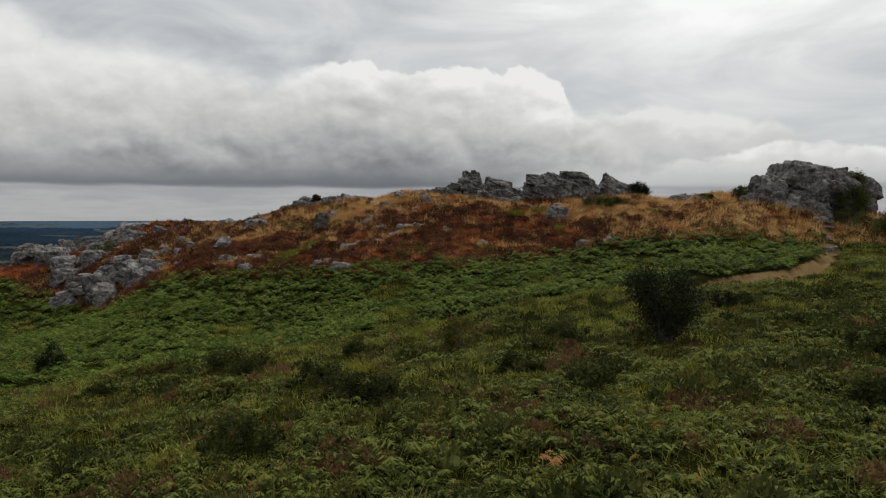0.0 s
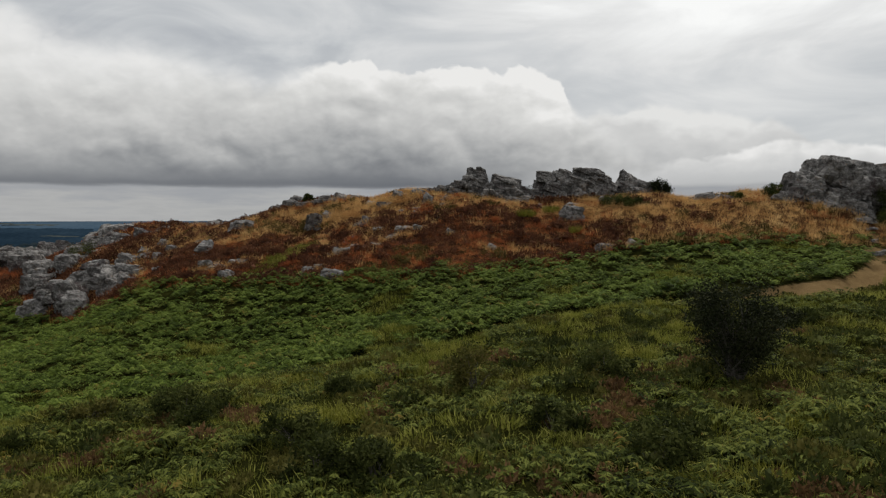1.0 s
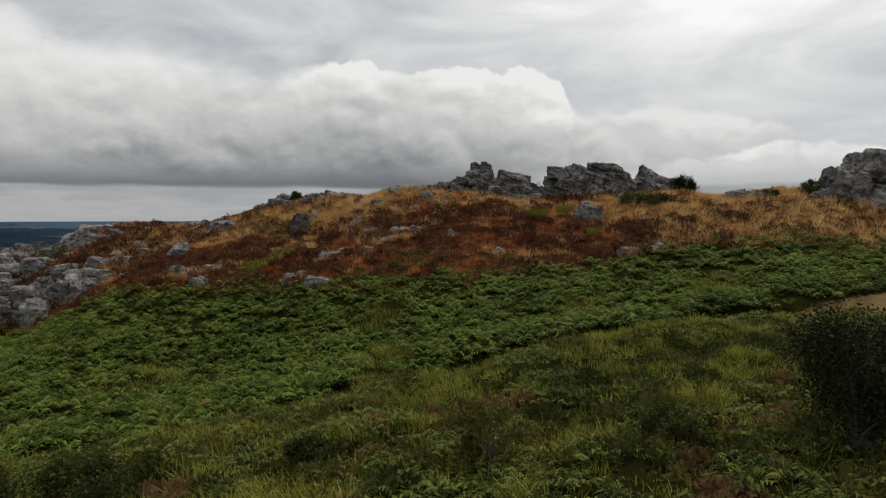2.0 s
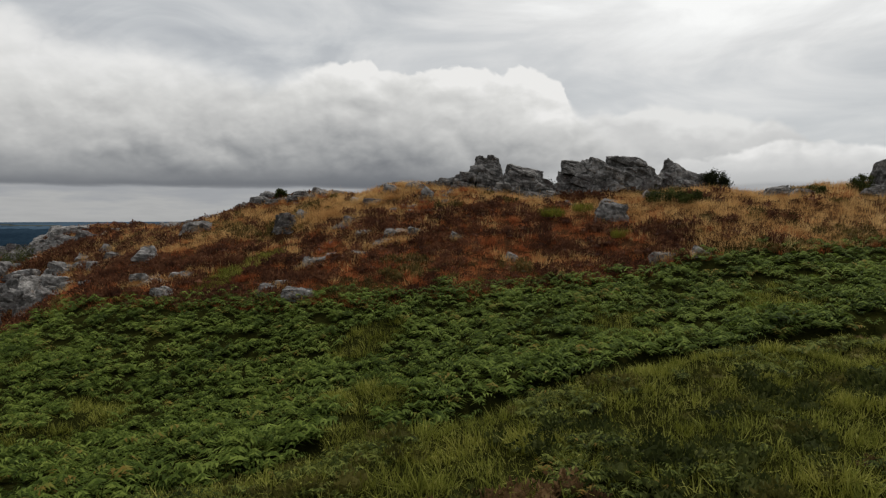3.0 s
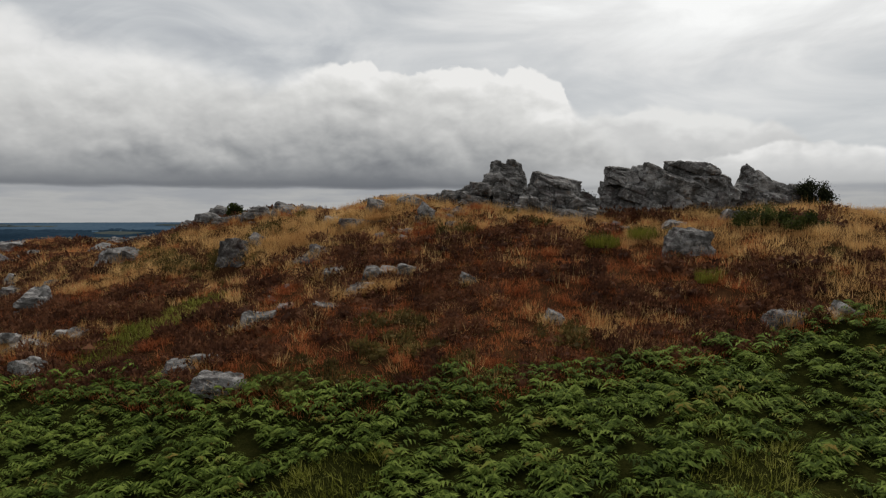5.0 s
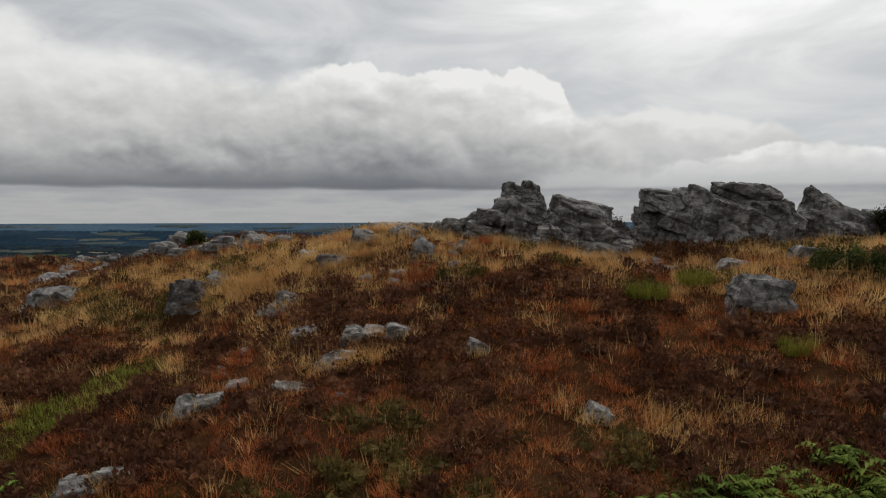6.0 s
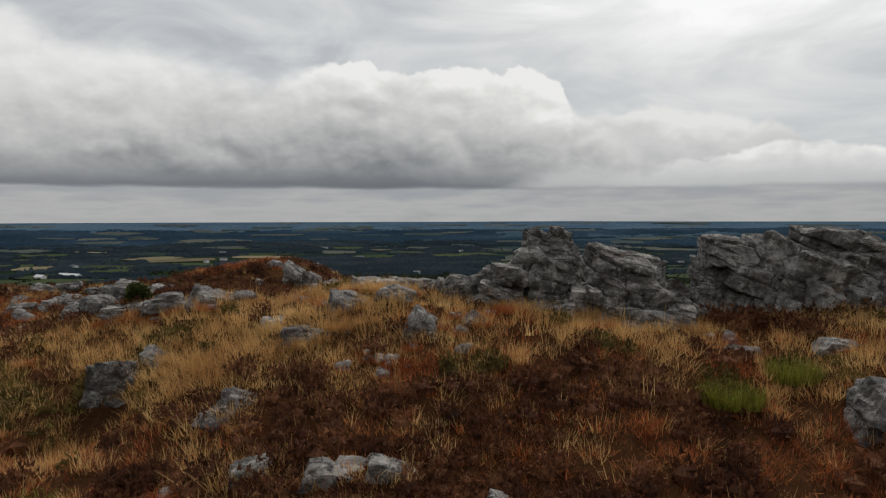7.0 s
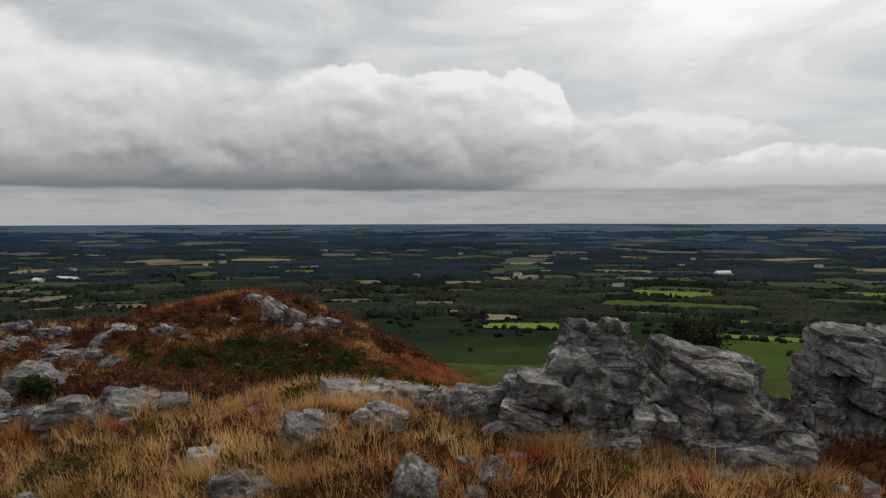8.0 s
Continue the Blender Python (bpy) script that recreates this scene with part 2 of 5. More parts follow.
def rock_material(name, light, tilt):
    """Grey quartzite: bedded and cracked, with pale lichen crusts, rusty stains and moss."""
    m, k, bsdf = material(name)
    pos = position(k)
    rand = k.add("ShaderNodeObjectInfo").outputs["Random"]
    mp = k.add("ShaderNodeMapping")
    k.put(mp.inputs["Vector"], pos)
    mp.inputs["Rotation"].default_value = (radians(tilt), radians(22), 0.2)
    mp.inputs["Scale"].default_value = (0.8, 0.8, 3.6)
    beds = k.noise(mp.outputs[0], 1.7, 6, 0.55, 0.3)
    big = k.noise(pos, 0.9, 4, 0.55)
    fine = k.noise(pos, 4.5, 8, 0.62)
    speck = k.noise(pos, 26.0, 4, 0.65)
    v = k.math("ADD", k.math("MULTIPLY", beds, 0.5), k.math("ADD", k.math("ADD", k.math("MULTIPLY", fine, 0.55), 0.08), k.math("MULTIPLY", k.math("SUBTRACT", big, 0.5), 0.6)))
    v = k.math("ADD", v, k.math("MULTIPLY", k.math("SUBTRACT", rand, 0.5), 0.16))
    a = light
    col = k.ramp(v, [(0.42, (0.058 * a, 0.043 * a, 0.042 * a)), (0.56, (0.098 * a, 0.093 * a, 0.089 * a)), (0.66, (0.150 * a, 0.142 * a, 0.135 * a)), (0.78, (0.25 * a, 0.237 * a, 0.224 * a))])
    warped = k.add("ShaderNodeVectorMath")
    warped.operation = "ADD"
    k.put(warped.inputs[0], mp.outputs[0])
    shift = k.add("ShaderNodeVectorMath")
    shift.operation = "SCALE"
    k.put(shift.inputs[0], k.noise_colour(pos, 1.6))
    shift.inputs["Scale"].default_value = 0.55
    k.put(warped.inputs[1], shift.outputs[0])
    joints = k.add("ShaderNodeTexVoronoi")
    joints.feature = "DISTANCE_TO_EDGE"
    joints.inputs["Scale"].default_value = 1.5
    k.put(joints.inputs["Vector"], warped.outputs[0])
    crack = k.math("MULTIPLY", k.span(joints.outputs["Distance"], 0.0, 0.035, 1.0, 0.0), k.span(k.noise(pos, 1.3, 3), 0.46, 0.62))
    lichen = k.math("MULTIPLY", k.span(k.noise(pos, 2.6, 7, 0.75, 0.8), 0.50, 0.58), k.span(speck, 0.44, 0.56))
    seam = k.math("ABSOLUTE", k.math("SUBTRACT", k.noise(mp.outputs[0], 1.1, 6, 0.6, 0.4), 0.5))
    col = k.mix(k.span(seam, 0.0, 0.014, 0.85, 0.0), col, (0.020, 0.019, 0.017))
    col = k.mix(k.math("MULTIPLY", crack, 0.7), col, (0.016, 0.015, 0.013))
    col = k.mix(k.math("MULTIPLY", lichen, 0.6), col, (0.44, 0.43, 0.40))
    col = k.mix(k.math("MULTIPLY", k.span(k.noise(pos, 1.7, 6, 0.65), 0.58, 0.72), 0.55), col, (0.17, 0.105, 0.055))
    col = k.mix(k.math("MULTIPLY", k.span(k.noise(pos, 1.4, 7, 0.68, 0.5), 0.49, 0.60), 0.72), col, (0.034, 0.032, 0.028))
    k.put(bsdf.inputs["Base Color"], col)
    bsdf.inputs["Roughness"].default_value = 0.9
    bsdf.inputs["Specular IOR Level"].default_value = 0.12
    h = k.math("ADD", k.math("MULTIPLY", beds, 0.6), k.math("ADD", k.math("MULTIPLY", fine, 0.9), k.math("SUBTRACT", k.math("MULTIPLY", speck, 0.15), k.math("MULTIPLY", crack, 0.45))))
    bump(k, bsdf, h, 0.9, 0.12)
    return m


M_ROCK = rock_material("grey_quartzite", 1.25, 14)
M_PALE = rock_material("pale_quartzite", 1.5, -18)


def ground_material():
    m, k, bsdf = material("moor_ground")
    pos = position(k)
    heath = k.attribute("heath")
    far = k.attribute("plain")
    track = k.attribute("track")
    n1 = k.noise(pos, 0.35, 5, 0.6)
    n2 = k.noise(pos, 3.0, 6, 0.65)
    n3 = k.noise(pos, 0.011, 5, 0.6)
    n4 = k.noise(pos, 20.0, 5, 0.7)
    v = k.math("ADD", k.math("MULTIPLY", n1, 0.3), k.math("ADD", k.math("MULTIPLY", n2, 0.35), k.math("MULTIPLY", n4, 0.35)))
    green = k.ramp(v, [(0.3, (0.008, 0.009, 0.003)), (0.5, (0.022, 0.024, 0.006)), (0.7, (0.052, 0.050, 0.013))])
    brown = k.ramp(v, [(0.3, (0.020, 0.011, 0.006)), (0.5, (0.058, 0.027, 0.013)), (0.7, (0.14, 0.07, 0.028))])
    plain = k.ramp(n3, [(0.35, (0.010, 0.016, 0.009)), (0.55, (0.016, 0.025, 0.013)), (0.75, (0.030, 0.040, 0.019))])
    earth = k.ramp(v, [(0.3, (0.13, 0.085, 0.040)), (0.55, (0.24, 0.16, 0.075)), (0.75, (0.36, 0.26, 0.14))])
    col = k.mix(heath, green, brown)
    col = k.mix(k.span(k.math("ADD", track, k.math("MULTIPLY", k.math("SUBTRACT", n2, 0.5), 0.7)), 0.35, 0.6), col, earth)
    # blue is aerial haze painted over the plain, weighted by the distance attribute
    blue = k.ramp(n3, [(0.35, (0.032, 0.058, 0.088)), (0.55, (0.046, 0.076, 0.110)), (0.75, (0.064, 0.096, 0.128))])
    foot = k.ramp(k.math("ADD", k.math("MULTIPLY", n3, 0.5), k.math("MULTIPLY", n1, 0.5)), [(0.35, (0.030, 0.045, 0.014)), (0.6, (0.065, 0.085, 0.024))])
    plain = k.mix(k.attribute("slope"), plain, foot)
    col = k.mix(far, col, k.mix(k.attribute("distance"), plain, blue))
    k.put(bsdf.inputs["Base Color"], col)
    bsdf.inputs["Roughness"].default_value = 0.95
    bsdf.inputs["Specular IOR Level"].default_value = 0.0
    bump(k, bsdf, k.math("ADD", n2, k.math("MULTIPLY", n4, 0.6)), 1.0, 0.15)
    return m


M_GROUND = ground_material()


def field_material(name, a, b):
    m, k, bsdf = material(name)
    pos = position(k)
    rand = k.add("ShaderNodeObjectInfo").outputs["Random"]
    v = k.math("ADD", k.math("MULTIPLY", k.noise(pos, 0.02, 5, 0.6), 0.6), k.math("MULTIPLY", rand, 0.4))
    k.put(bsdf.inputs["Base Color"], k.ramp(v, [(0.25, a), (0.75, b)]))
    bsdf.inputs["Roughness"].default_value = 0.95
    bsdf.inputs["Specular IOR Level"].default_value = 0.0
    return m


M_PASTURE = field_material("pasture", (0.029, 0.041, 0.023), (0.052, 0.066, 0.034))
M_MEADOW = field_material("bright_meadow", (0.080, 0.112, 0.025), (0.140, 0.162, 0.039))
M_STUBBLE = field_material("stubble", (0.085, 0.076, 0.050), (0.19, 0.162, 0.102))
# far fields dulled and greyed: haze mixed into their base colour
M_FARFIELD = field_material("remote_field_haze_tint", (0.030, 0.043, 0.046), (0.082, 0.086, 0.072))
M_ROUGH = field_material("rough_grazing", (0.038, 0.060, 0.015), (0.060, 0.086, 0.022))

# ---------------------------------------------------------------- lie of the land
KNOLLS = [
    (-44, 122, 45, -0.63),
    (12, 68, 28, 3.61),
    (-15, 29, 18, -2.18),
    (17, 102, 18, -2.97),
    (-40, 45, 18, -3.24),
    (-56, 118, 18, 4.30),
    (-56, 93, 18, -2.15),
    (49, 61, 18, 3.48),
    (-23, -4, 18, -2.49),
    (17, 4, 18, 0.93),
    (25, 102, 18, -2.35),
    (9, 118, 18, -2.24),
    (-48, 29, 18, -2.98),
    (17, 110, 18, -2.56),
    (-48, 118, 18, 2.75),
    (9, 110, 18, -2.64),
    (49, 45, 18, 1.25),
    (-10, 93, 12, 2.04),
    (6, 83, 12, -1.67),
    (-26, 93, 12, 1.94),
    (33, 34, 12, 1.35),
    (-15, 83, 12, -1.39),
    (-37, 61, 12, -2.31),
    (-37, 104, 12, -1.75),
    (-5, 23, 12, 0.64),
    (-40, 92, 10, 5.2),
    (-14.5, 99, 5.5, 1.5),
    (-33, 77, 5, 0.9),
    (-10.6, 58.8, 1.9, -1.0),
    (-3.0, 62.2, 2.2, 0.5),
    (-3.2, 58.6, 2.2, -0.45),
    (-2.5, 54.4, 4.0, -0.45),
    (8.5, 58.5, 2.5, -0.3),
]
HUMMOCKS = [
    (17, 93, 12, -2.60),
    (-37, 83, 12, -0.23),
    (-5, 99, 12, 2.20),
    (-21, 99, 12, 2.23),
    (12, 29, 12, -0.15),
    (22, 93, 12, -2.14),
    (-8, 64, 8, 1.45),
    (8, 44, 8, -0.67),
    (28, 60, 8, 3.16),
    (-20, 68, 8, 1.45),
    (24, 44, 8, -0.07),
    (-8, 40, 8, -1.08),
    (0, 60, 8, 2.73),
    (16, 56, 8, 1.90),
    (-20, 56, 8, 1.68),
    (-28, 60, 8, -0.13),
    (-28, 72, 8, 3.25),
    (32, 48, 8, -1.23),
    (12, 64, 8, 1.69),
    (-4, 48, 8, 1.00),
    (-12, 68, 8, 2.81),
    (-24, 48, 8, -0.48),
    (0, 68, 8, 0.44),
    (-28, 52, 8, -1.34),
]


def lattice(ix, iy, iz, seed):
    h = (ix.astype(np.int64) * 374761393 + iy.astype(np.int64) * 668265263 + iz.astype(np.int64) * 2147483647 + seed * 974634777) & 0xFFFFFFFF
    h = ((h ^ (h >> 13)) * 1274126177) & 0xFFFFFFFF
    return ((h ^ (h >> 16)) & 0xFFFF) / 65535.0


def value_noise(p, seed=0):
    """Smooth noise from 0 to 1 at the points p (n x 3)."""
    i = np.floor(p).astype(np.int64)
    f = p - i
    f = f * f * (3 - 2 * f)
    total = 0
    for dx in (0, 1):
        for dy in (0, 1):
            for dz in (0, 1):
                w = (f[:, 0] if dx else 1 - f[:, 0]) * (f[:, 1] if dy else 1 - f[:, 1]) * (f[:, 2] if dz else 1 - f[:, 2])
                total = total + w * lattice(i[:, 0] + dx, i[:, 1] + dy, i[:, 2] + dz, seed)
    return total


def fractal(p, octaves=4, seed=0, gain=0.5):
    total, amp, norm = 0, 1.0, 0.0
    for o in range(octaves):
        total = total + amp * value_noise(p * 2.03 ** o + 17.3 * o, seed + o)
        norm += amp
        amp *= gain
    return total / norm


def flat_noise(x, y, size, seed=0, octaves=3):
    return fractal(np.stack([x / size, y / size, np.zeros_like(x) + 0.5], 1), octaves, seed)


def hill_edge(x):
    """Where the bracken ends and the heath of the hill begins."""
    return np.interp(x, [-70, -40, -28, -22, -15, -8, 0, 4, 8, 12, 18, 25, 40], [84, 66, 56.5, 53.5, 50.5, 46.8, 45.0, 47.0, 48.9, 48.6, 49.6, 50.5, 49])


def trench(x):
    """The sunken footpath through the bracken."""
    return np.interp(x, [-60, -30, -14, -3, 4.6, 12, 15, 18, 20, 22, 24, 26, 28, 31, 60], [20, 24, 27.5, 31.7, 36.2, 38.3, 38.3, 37.6, 38.2, 40.2, 42.8, 45.6, 49.0, 55, 80])


def land(x, y):
    """Height of the ground at x, y (arrays)."""
    r = np.hypot(x, y - 40)
    z = np.interp(r, [0, 60, 100, 200, 350, 600, 1000, 1500, 2500, 3500, 4900], [0, 0, -8, -40, -75, -95, -110, -114, -102, -72, -18])
    for cx, cy, s, h in KNOLLS + HUMMOCKS:
        z = z + h * np.exp(-((x - cx) ** 2 + (y - cy) ** 2) / s ** 2)
    z = z - np.interp(x, [-8, 3, 12], [0.28, 0.55, 0.75]) * np.exp(-((y - trench(x)) / 0.6) ** 2) * (np.abs(x) < 40)
    z = z - 0.28 * np.exp(-((y - trench(x)) / 1.8) ** 2) * np.clip((x - 13) / 3, 0, 1) * (x < 40)
    near = np.clip(1 - r / 160, 0, 1)
    z = z + near * (0.75 * (flat_noise(x, y, 2.4, 3) - 0.5) + 0.65 * np.clip(np.abs(y - 43) / 5 - 0.2, 0, 1) * (flat_noise(x, y, 1.3, 6, 2) - 0.5))
    away = np.clip((r - 250) / 800, 0, 1)
    return z + away * 30 * (flat_noise(x, y, 900, 8) - 0.5) * np.clip((4900 - r) / 900, 0.25, 1)


def at(x, y):
    return float(land(np.array([float(x)]), np.array([float(y)]))[0])


def mesh_from(name, verts, tris, mat, tint=None, smooth=False):
    me = bpy.data.meshes.new(name)
    verts = np.ascontiguousarray(verts, dtype=np.float32)
    tris = np.ascontiguousarray(tris, dtype=np.int32)
    n, size = tris.shape
    me.vertices.add(len(verts))
    me.vertices.foreach_set("co", verts.ravel())
    me.loops.add(n * size)
    me.loops.foreach_set("vertex_index", tris.ravel())
    me.polygons.add(n)
    me.polygons.foreach_set("loop_start", np.arange(0, n * size, size, dtype=np.int32))
    if tint is not None:
        me.attributes.new("tint", "FLOAT", "POINT").data.foreach_set("value", np.ascontiguousarray(tint, dtype=np.float32))
    me.update(calc_edges=True)
    me.polygons.foreach_set("use_smooth", np.full(n, smooth, dtype=bool))
    me.materials.append(mat)
    return me


def build_ground():
    n = 310
    u = np.linspace(-1, 1, n)
    p, q = np.meshgrid(u, u, indexing="ij")
    px, py = p * np.sqrt(1 - q * q / 2), q * np.sqrt(1 - p * p / 2)
    rho = np.hypot(px, py)
    k = math.asinh(4900 / 24.0)
    grow = np.where(rho > 1e-9, 24.0 * np.sinh(k * rho) / np.maximum(rho, 1e-9), 24.0 * k)
    x, y = (px * grow).ravel(), (py * grow + 48).ravel()
    verts = np.stack([x, y, land(x, y)], 1)
    a = np.arange(n * n).reshape(n, n)
    quads = np.stack([a[:-1, :-1], a[1:, :-1], a[1:, 1:], a[:-1, 1:]], -1).reshape(-1, 4)
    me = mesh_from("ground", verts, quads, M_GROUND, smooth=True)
    r = np.hypot(x, y - 40)
    wob = (flat_noise(x, y, 4.0, 21) - 0.5) * 3
    heath = np.clip((y - hill_edge(x) + wob) / 1.5, 0, 1)
    plain = np.clip((np.hypot(x, y - 40) - np.where(x < 4, 78, 44)) / 25, 0, 1)
    wide = np.interp(x, [13, 15.5, 18, 21, 24, 27, 29], [0.0, 1.0, 1.9, 1.5, 1.3, 1.4, 0.8])
    track = np.clip(1.3 - np.abs(y - trench(x) - 0.3) / np.maximum(wide, 0.05), 0, 1) * ((x > 13) & (x < 31))
    # distance masks the haze colour, rising from 2 km to 4 km
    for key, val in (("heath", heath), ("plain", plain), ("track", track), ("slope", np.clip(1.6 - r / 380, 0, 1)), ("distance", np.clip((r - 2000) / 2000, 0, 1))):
        me.attributes.new(key, "FLOAT", "POINT").data.foreach_set("value", val.astype(np.float32))
    tagged(new("ground", me), "rough moorland hill falling to a wooded plain of fields", "ground", kind="structure")


build_ground()


# ---------------------------------------------------------------- rocks
def ball(level):
    bm = bmesh.new()
    bmesh.ops.create_icosphere(bm, subdivisions=level, radius=1.0)
    v = np.array([q.co[:] for q in bm.verts])
    t = np.array([[q.index for q in f.verts] for f in bm.faces])
    bm.free()
    return v, t


BALLS = {n: ball(n) for n in (1, 2, 3, 4, 5, 6)}


BED = np.array((0.37, -0.22, 0.90)) / np.linalg.norm((0.37, -0.22, 0.90))     # the beds dip to the east, joints stand square to them
DIP = np.cross((0.0, 1.0, 0.0), BED)
DIP /= np.linalg.norm(DIP)
JOINTS = np.stack([DIP, np.cross(BED, DIP), BED])


def dice(*parts):
    """A steady number from 0 to 1 for each cell."""
    total = sum(p * q for p, q in zip(parts, (12.9898, 78.233, 37.719)))
    return np.abs(np.sin(total) * 43758.5453) % 1.0


def rock_shape(size, seed, level=4, boxy=0.5):
    """An angular block bounded by bedding and joint planes, with broken corners."""
    g = np.random.default_rng(seed)
    v, t = BALLS[level]
    half = np.array(size) * 0.5
    tilt = np.eye(3) * boxy + JOINTS * (1.0 - boxy)
    normals = np.concatenate([tilt, -tilt]) + g.normal(0, 0.13, (6, 3))
    gaps = g.uniform(0.80, 0.95, 6)
    broken = 9 if level > 4 else 4
    chips = g.normal(0, 1, (broken, 3))
    chips /= np.linalg.norm(chips, axis=1)[:, None]
    normals = np.concatenate([normals, chips])
    normals /= np.linalg.norm(normals, axis=1)[:, None]
    gaps = np.concatenate([gaps, g.uniform(1.0, 1.3, broken)])
    reach = np.maximum(v @ normals.T, 1e-3) / gaps
    r = 1.0 / np.power((reach ** 60.0).sum(1), 1 / 60.0)
    p = v * r[:, None] * half * 1.08
    p[:, :2] *= (1.0 - 0.12 * p[:, 2:3] / half[2])
    return p, t


def fracture(p, span):
    """How far the faces at the places p stand out or back: beds, joints, open cracks and grit."""
    grain = min(max(span / 0.85, 1.0), 3.0)
    p = p / grain
    q = p @ JOINTS.T + 0.16 * (np.stack([fractal(p * 0.8 + 40 * i, 2, 90 + i) for i in range(3)], 1) - 0.5)
    bed = q[:, 2] / 0.34 + 0.8 * (fractal(p * 0.35 + 9, 2, 77) - 0.5)
    layer = np.floor(bed)
    a = q[:, 0] / 0.85 + 3.7 * dice(layer, layer * 0.3)
    b = q[:, 1] / 0.70 + 2.9 * dice(layer * 0.7, layer)
    step = 0.20 * (dice(layer, np.floor(a), np.floor(b)) - 0.5) + 0.13 * (dice(layer + 3.1, layer) - 0.5)

    def open_at(w, wide):
        f = w - np.floor(w)
        return np.clip(1 - np.minimum(f, 1 - f) / wide, 0, 1)

    crack = np.maximum(open_at(bed, 0.11) * (fractal(p * 0.9 + 21, 2, 60) > 0.47), 0.8 * open_at(a, 0.045) * (fractal(p * 1.1 + 33, 2, 61) > 0.5))
    ridge = np.abs(2 * fractal(p * 1.7 + 11, 3, 65) - 1)
    grit = np.abs(2 * fractal(p * 6.0 + 3, 2, 66) - 1)
    return grain * min(1.0, span / 0.55) * (step - 0.10 * crack - 0.14 * ridge - 0.055 * grit + 0.06)


FOOTPRINTS = []


def block(parent, mat, x, y, foot, size, seed, turn=0.0, lean=(0.0, 0.0), level=4, boxy=0.6, tread=0.5, name="block", label=""):
    """One block of stone whose foot stands at that height."""
    p, t = rock_shape(size, seed, level, boxy)
    rot = np.array(Euler((radians(lean[0]), radians(lean[1]), radians(turn))).to_matrix())
    p = p @ rot.T
    p[:, 2] += 0.5 * size[2]
    way = BALLS[level][0] @ rot.T
    p = p + way * fracture(p + np.array([x, y, foot]), float(np.mean(size)) * 0.5)[:, None]
    ob = new(name, mesh_from(name, p, t, mat, smooth=False))
    ob.location = (x, y, foot)
    FOOTPRINTS.append((x, y, size[0] * tread, size[1] * tread, turn))
    if parent:
        ob.parent = parent
    if label:
        ob["label"] = label
    return ob


def mass(parent, mat, x, y, foot, size, seed, turn=0.0, lean=(0.0, 0.0), level=5, boxy=0.5, name="block", bits=7):
    """A mass of jointed rock: a main block with smaller blocks broken along its faces."""
    g = np.random.default_rng(seed + 900)
    block(parent, mat, x, y, foot, tuple(0.91 * q for q in size), seed, turn, lean, level, boxy, name=name)
    for i in range(bits + 2):
        f = g.uniform(0.30, 0.60)
        a = g.uniform(3.3, 6.1) if i % 4 else g.uniform(0, 6.28)
        dx, dy = 0.40 * size[0] * math.cos(a), 0.40 * size[1] * math.sin(a)
        up = g.uniform(-0.05, 0.62) * size[2]
        s = (size[0] * f * g.uniform(0.8, 1.3), size[1] * f * g.uniform(0.9, 1.3), size[2] * f * g.uniform(0.6, 1.2))
        block(parent, mat, x + dx, y + dy, foot + up, s, seed * 31 + i, turn + g.normal(0, 14), (lean[0] + g.normal(0, 8), lean[1] + g.normal(0, 8)), min(level - 1, 3), boxy)


def boulder(x, y, size, seed, label, mat=None, turn=0.0, lean=(0.0, 0.0), sink=0.3, level=4, boxy=0.3, group=""):
    ob = block(None, mat or M_ROCK, x, y, at(x, y) - (sink + (0.26 if y > 59.3 else 0.2)) * size[2], size, seed, turn, lean, level, boxy, 0.34, name="boulder")
    return tagged(ob, label, "rock", group)


def outcrop(name, x, y, label):
    ob = new(name)
    ob.location = (0, 0, 0)
    return tagged(ob, label, "rock outcrop")


# summit pinnacle with its slab: x, y, foot, size, turn, leans
tor = outcrop("rock_outcrop", 3, 61, "jagged grey summit outcrop, upright pinnacle beside a sloping slab")
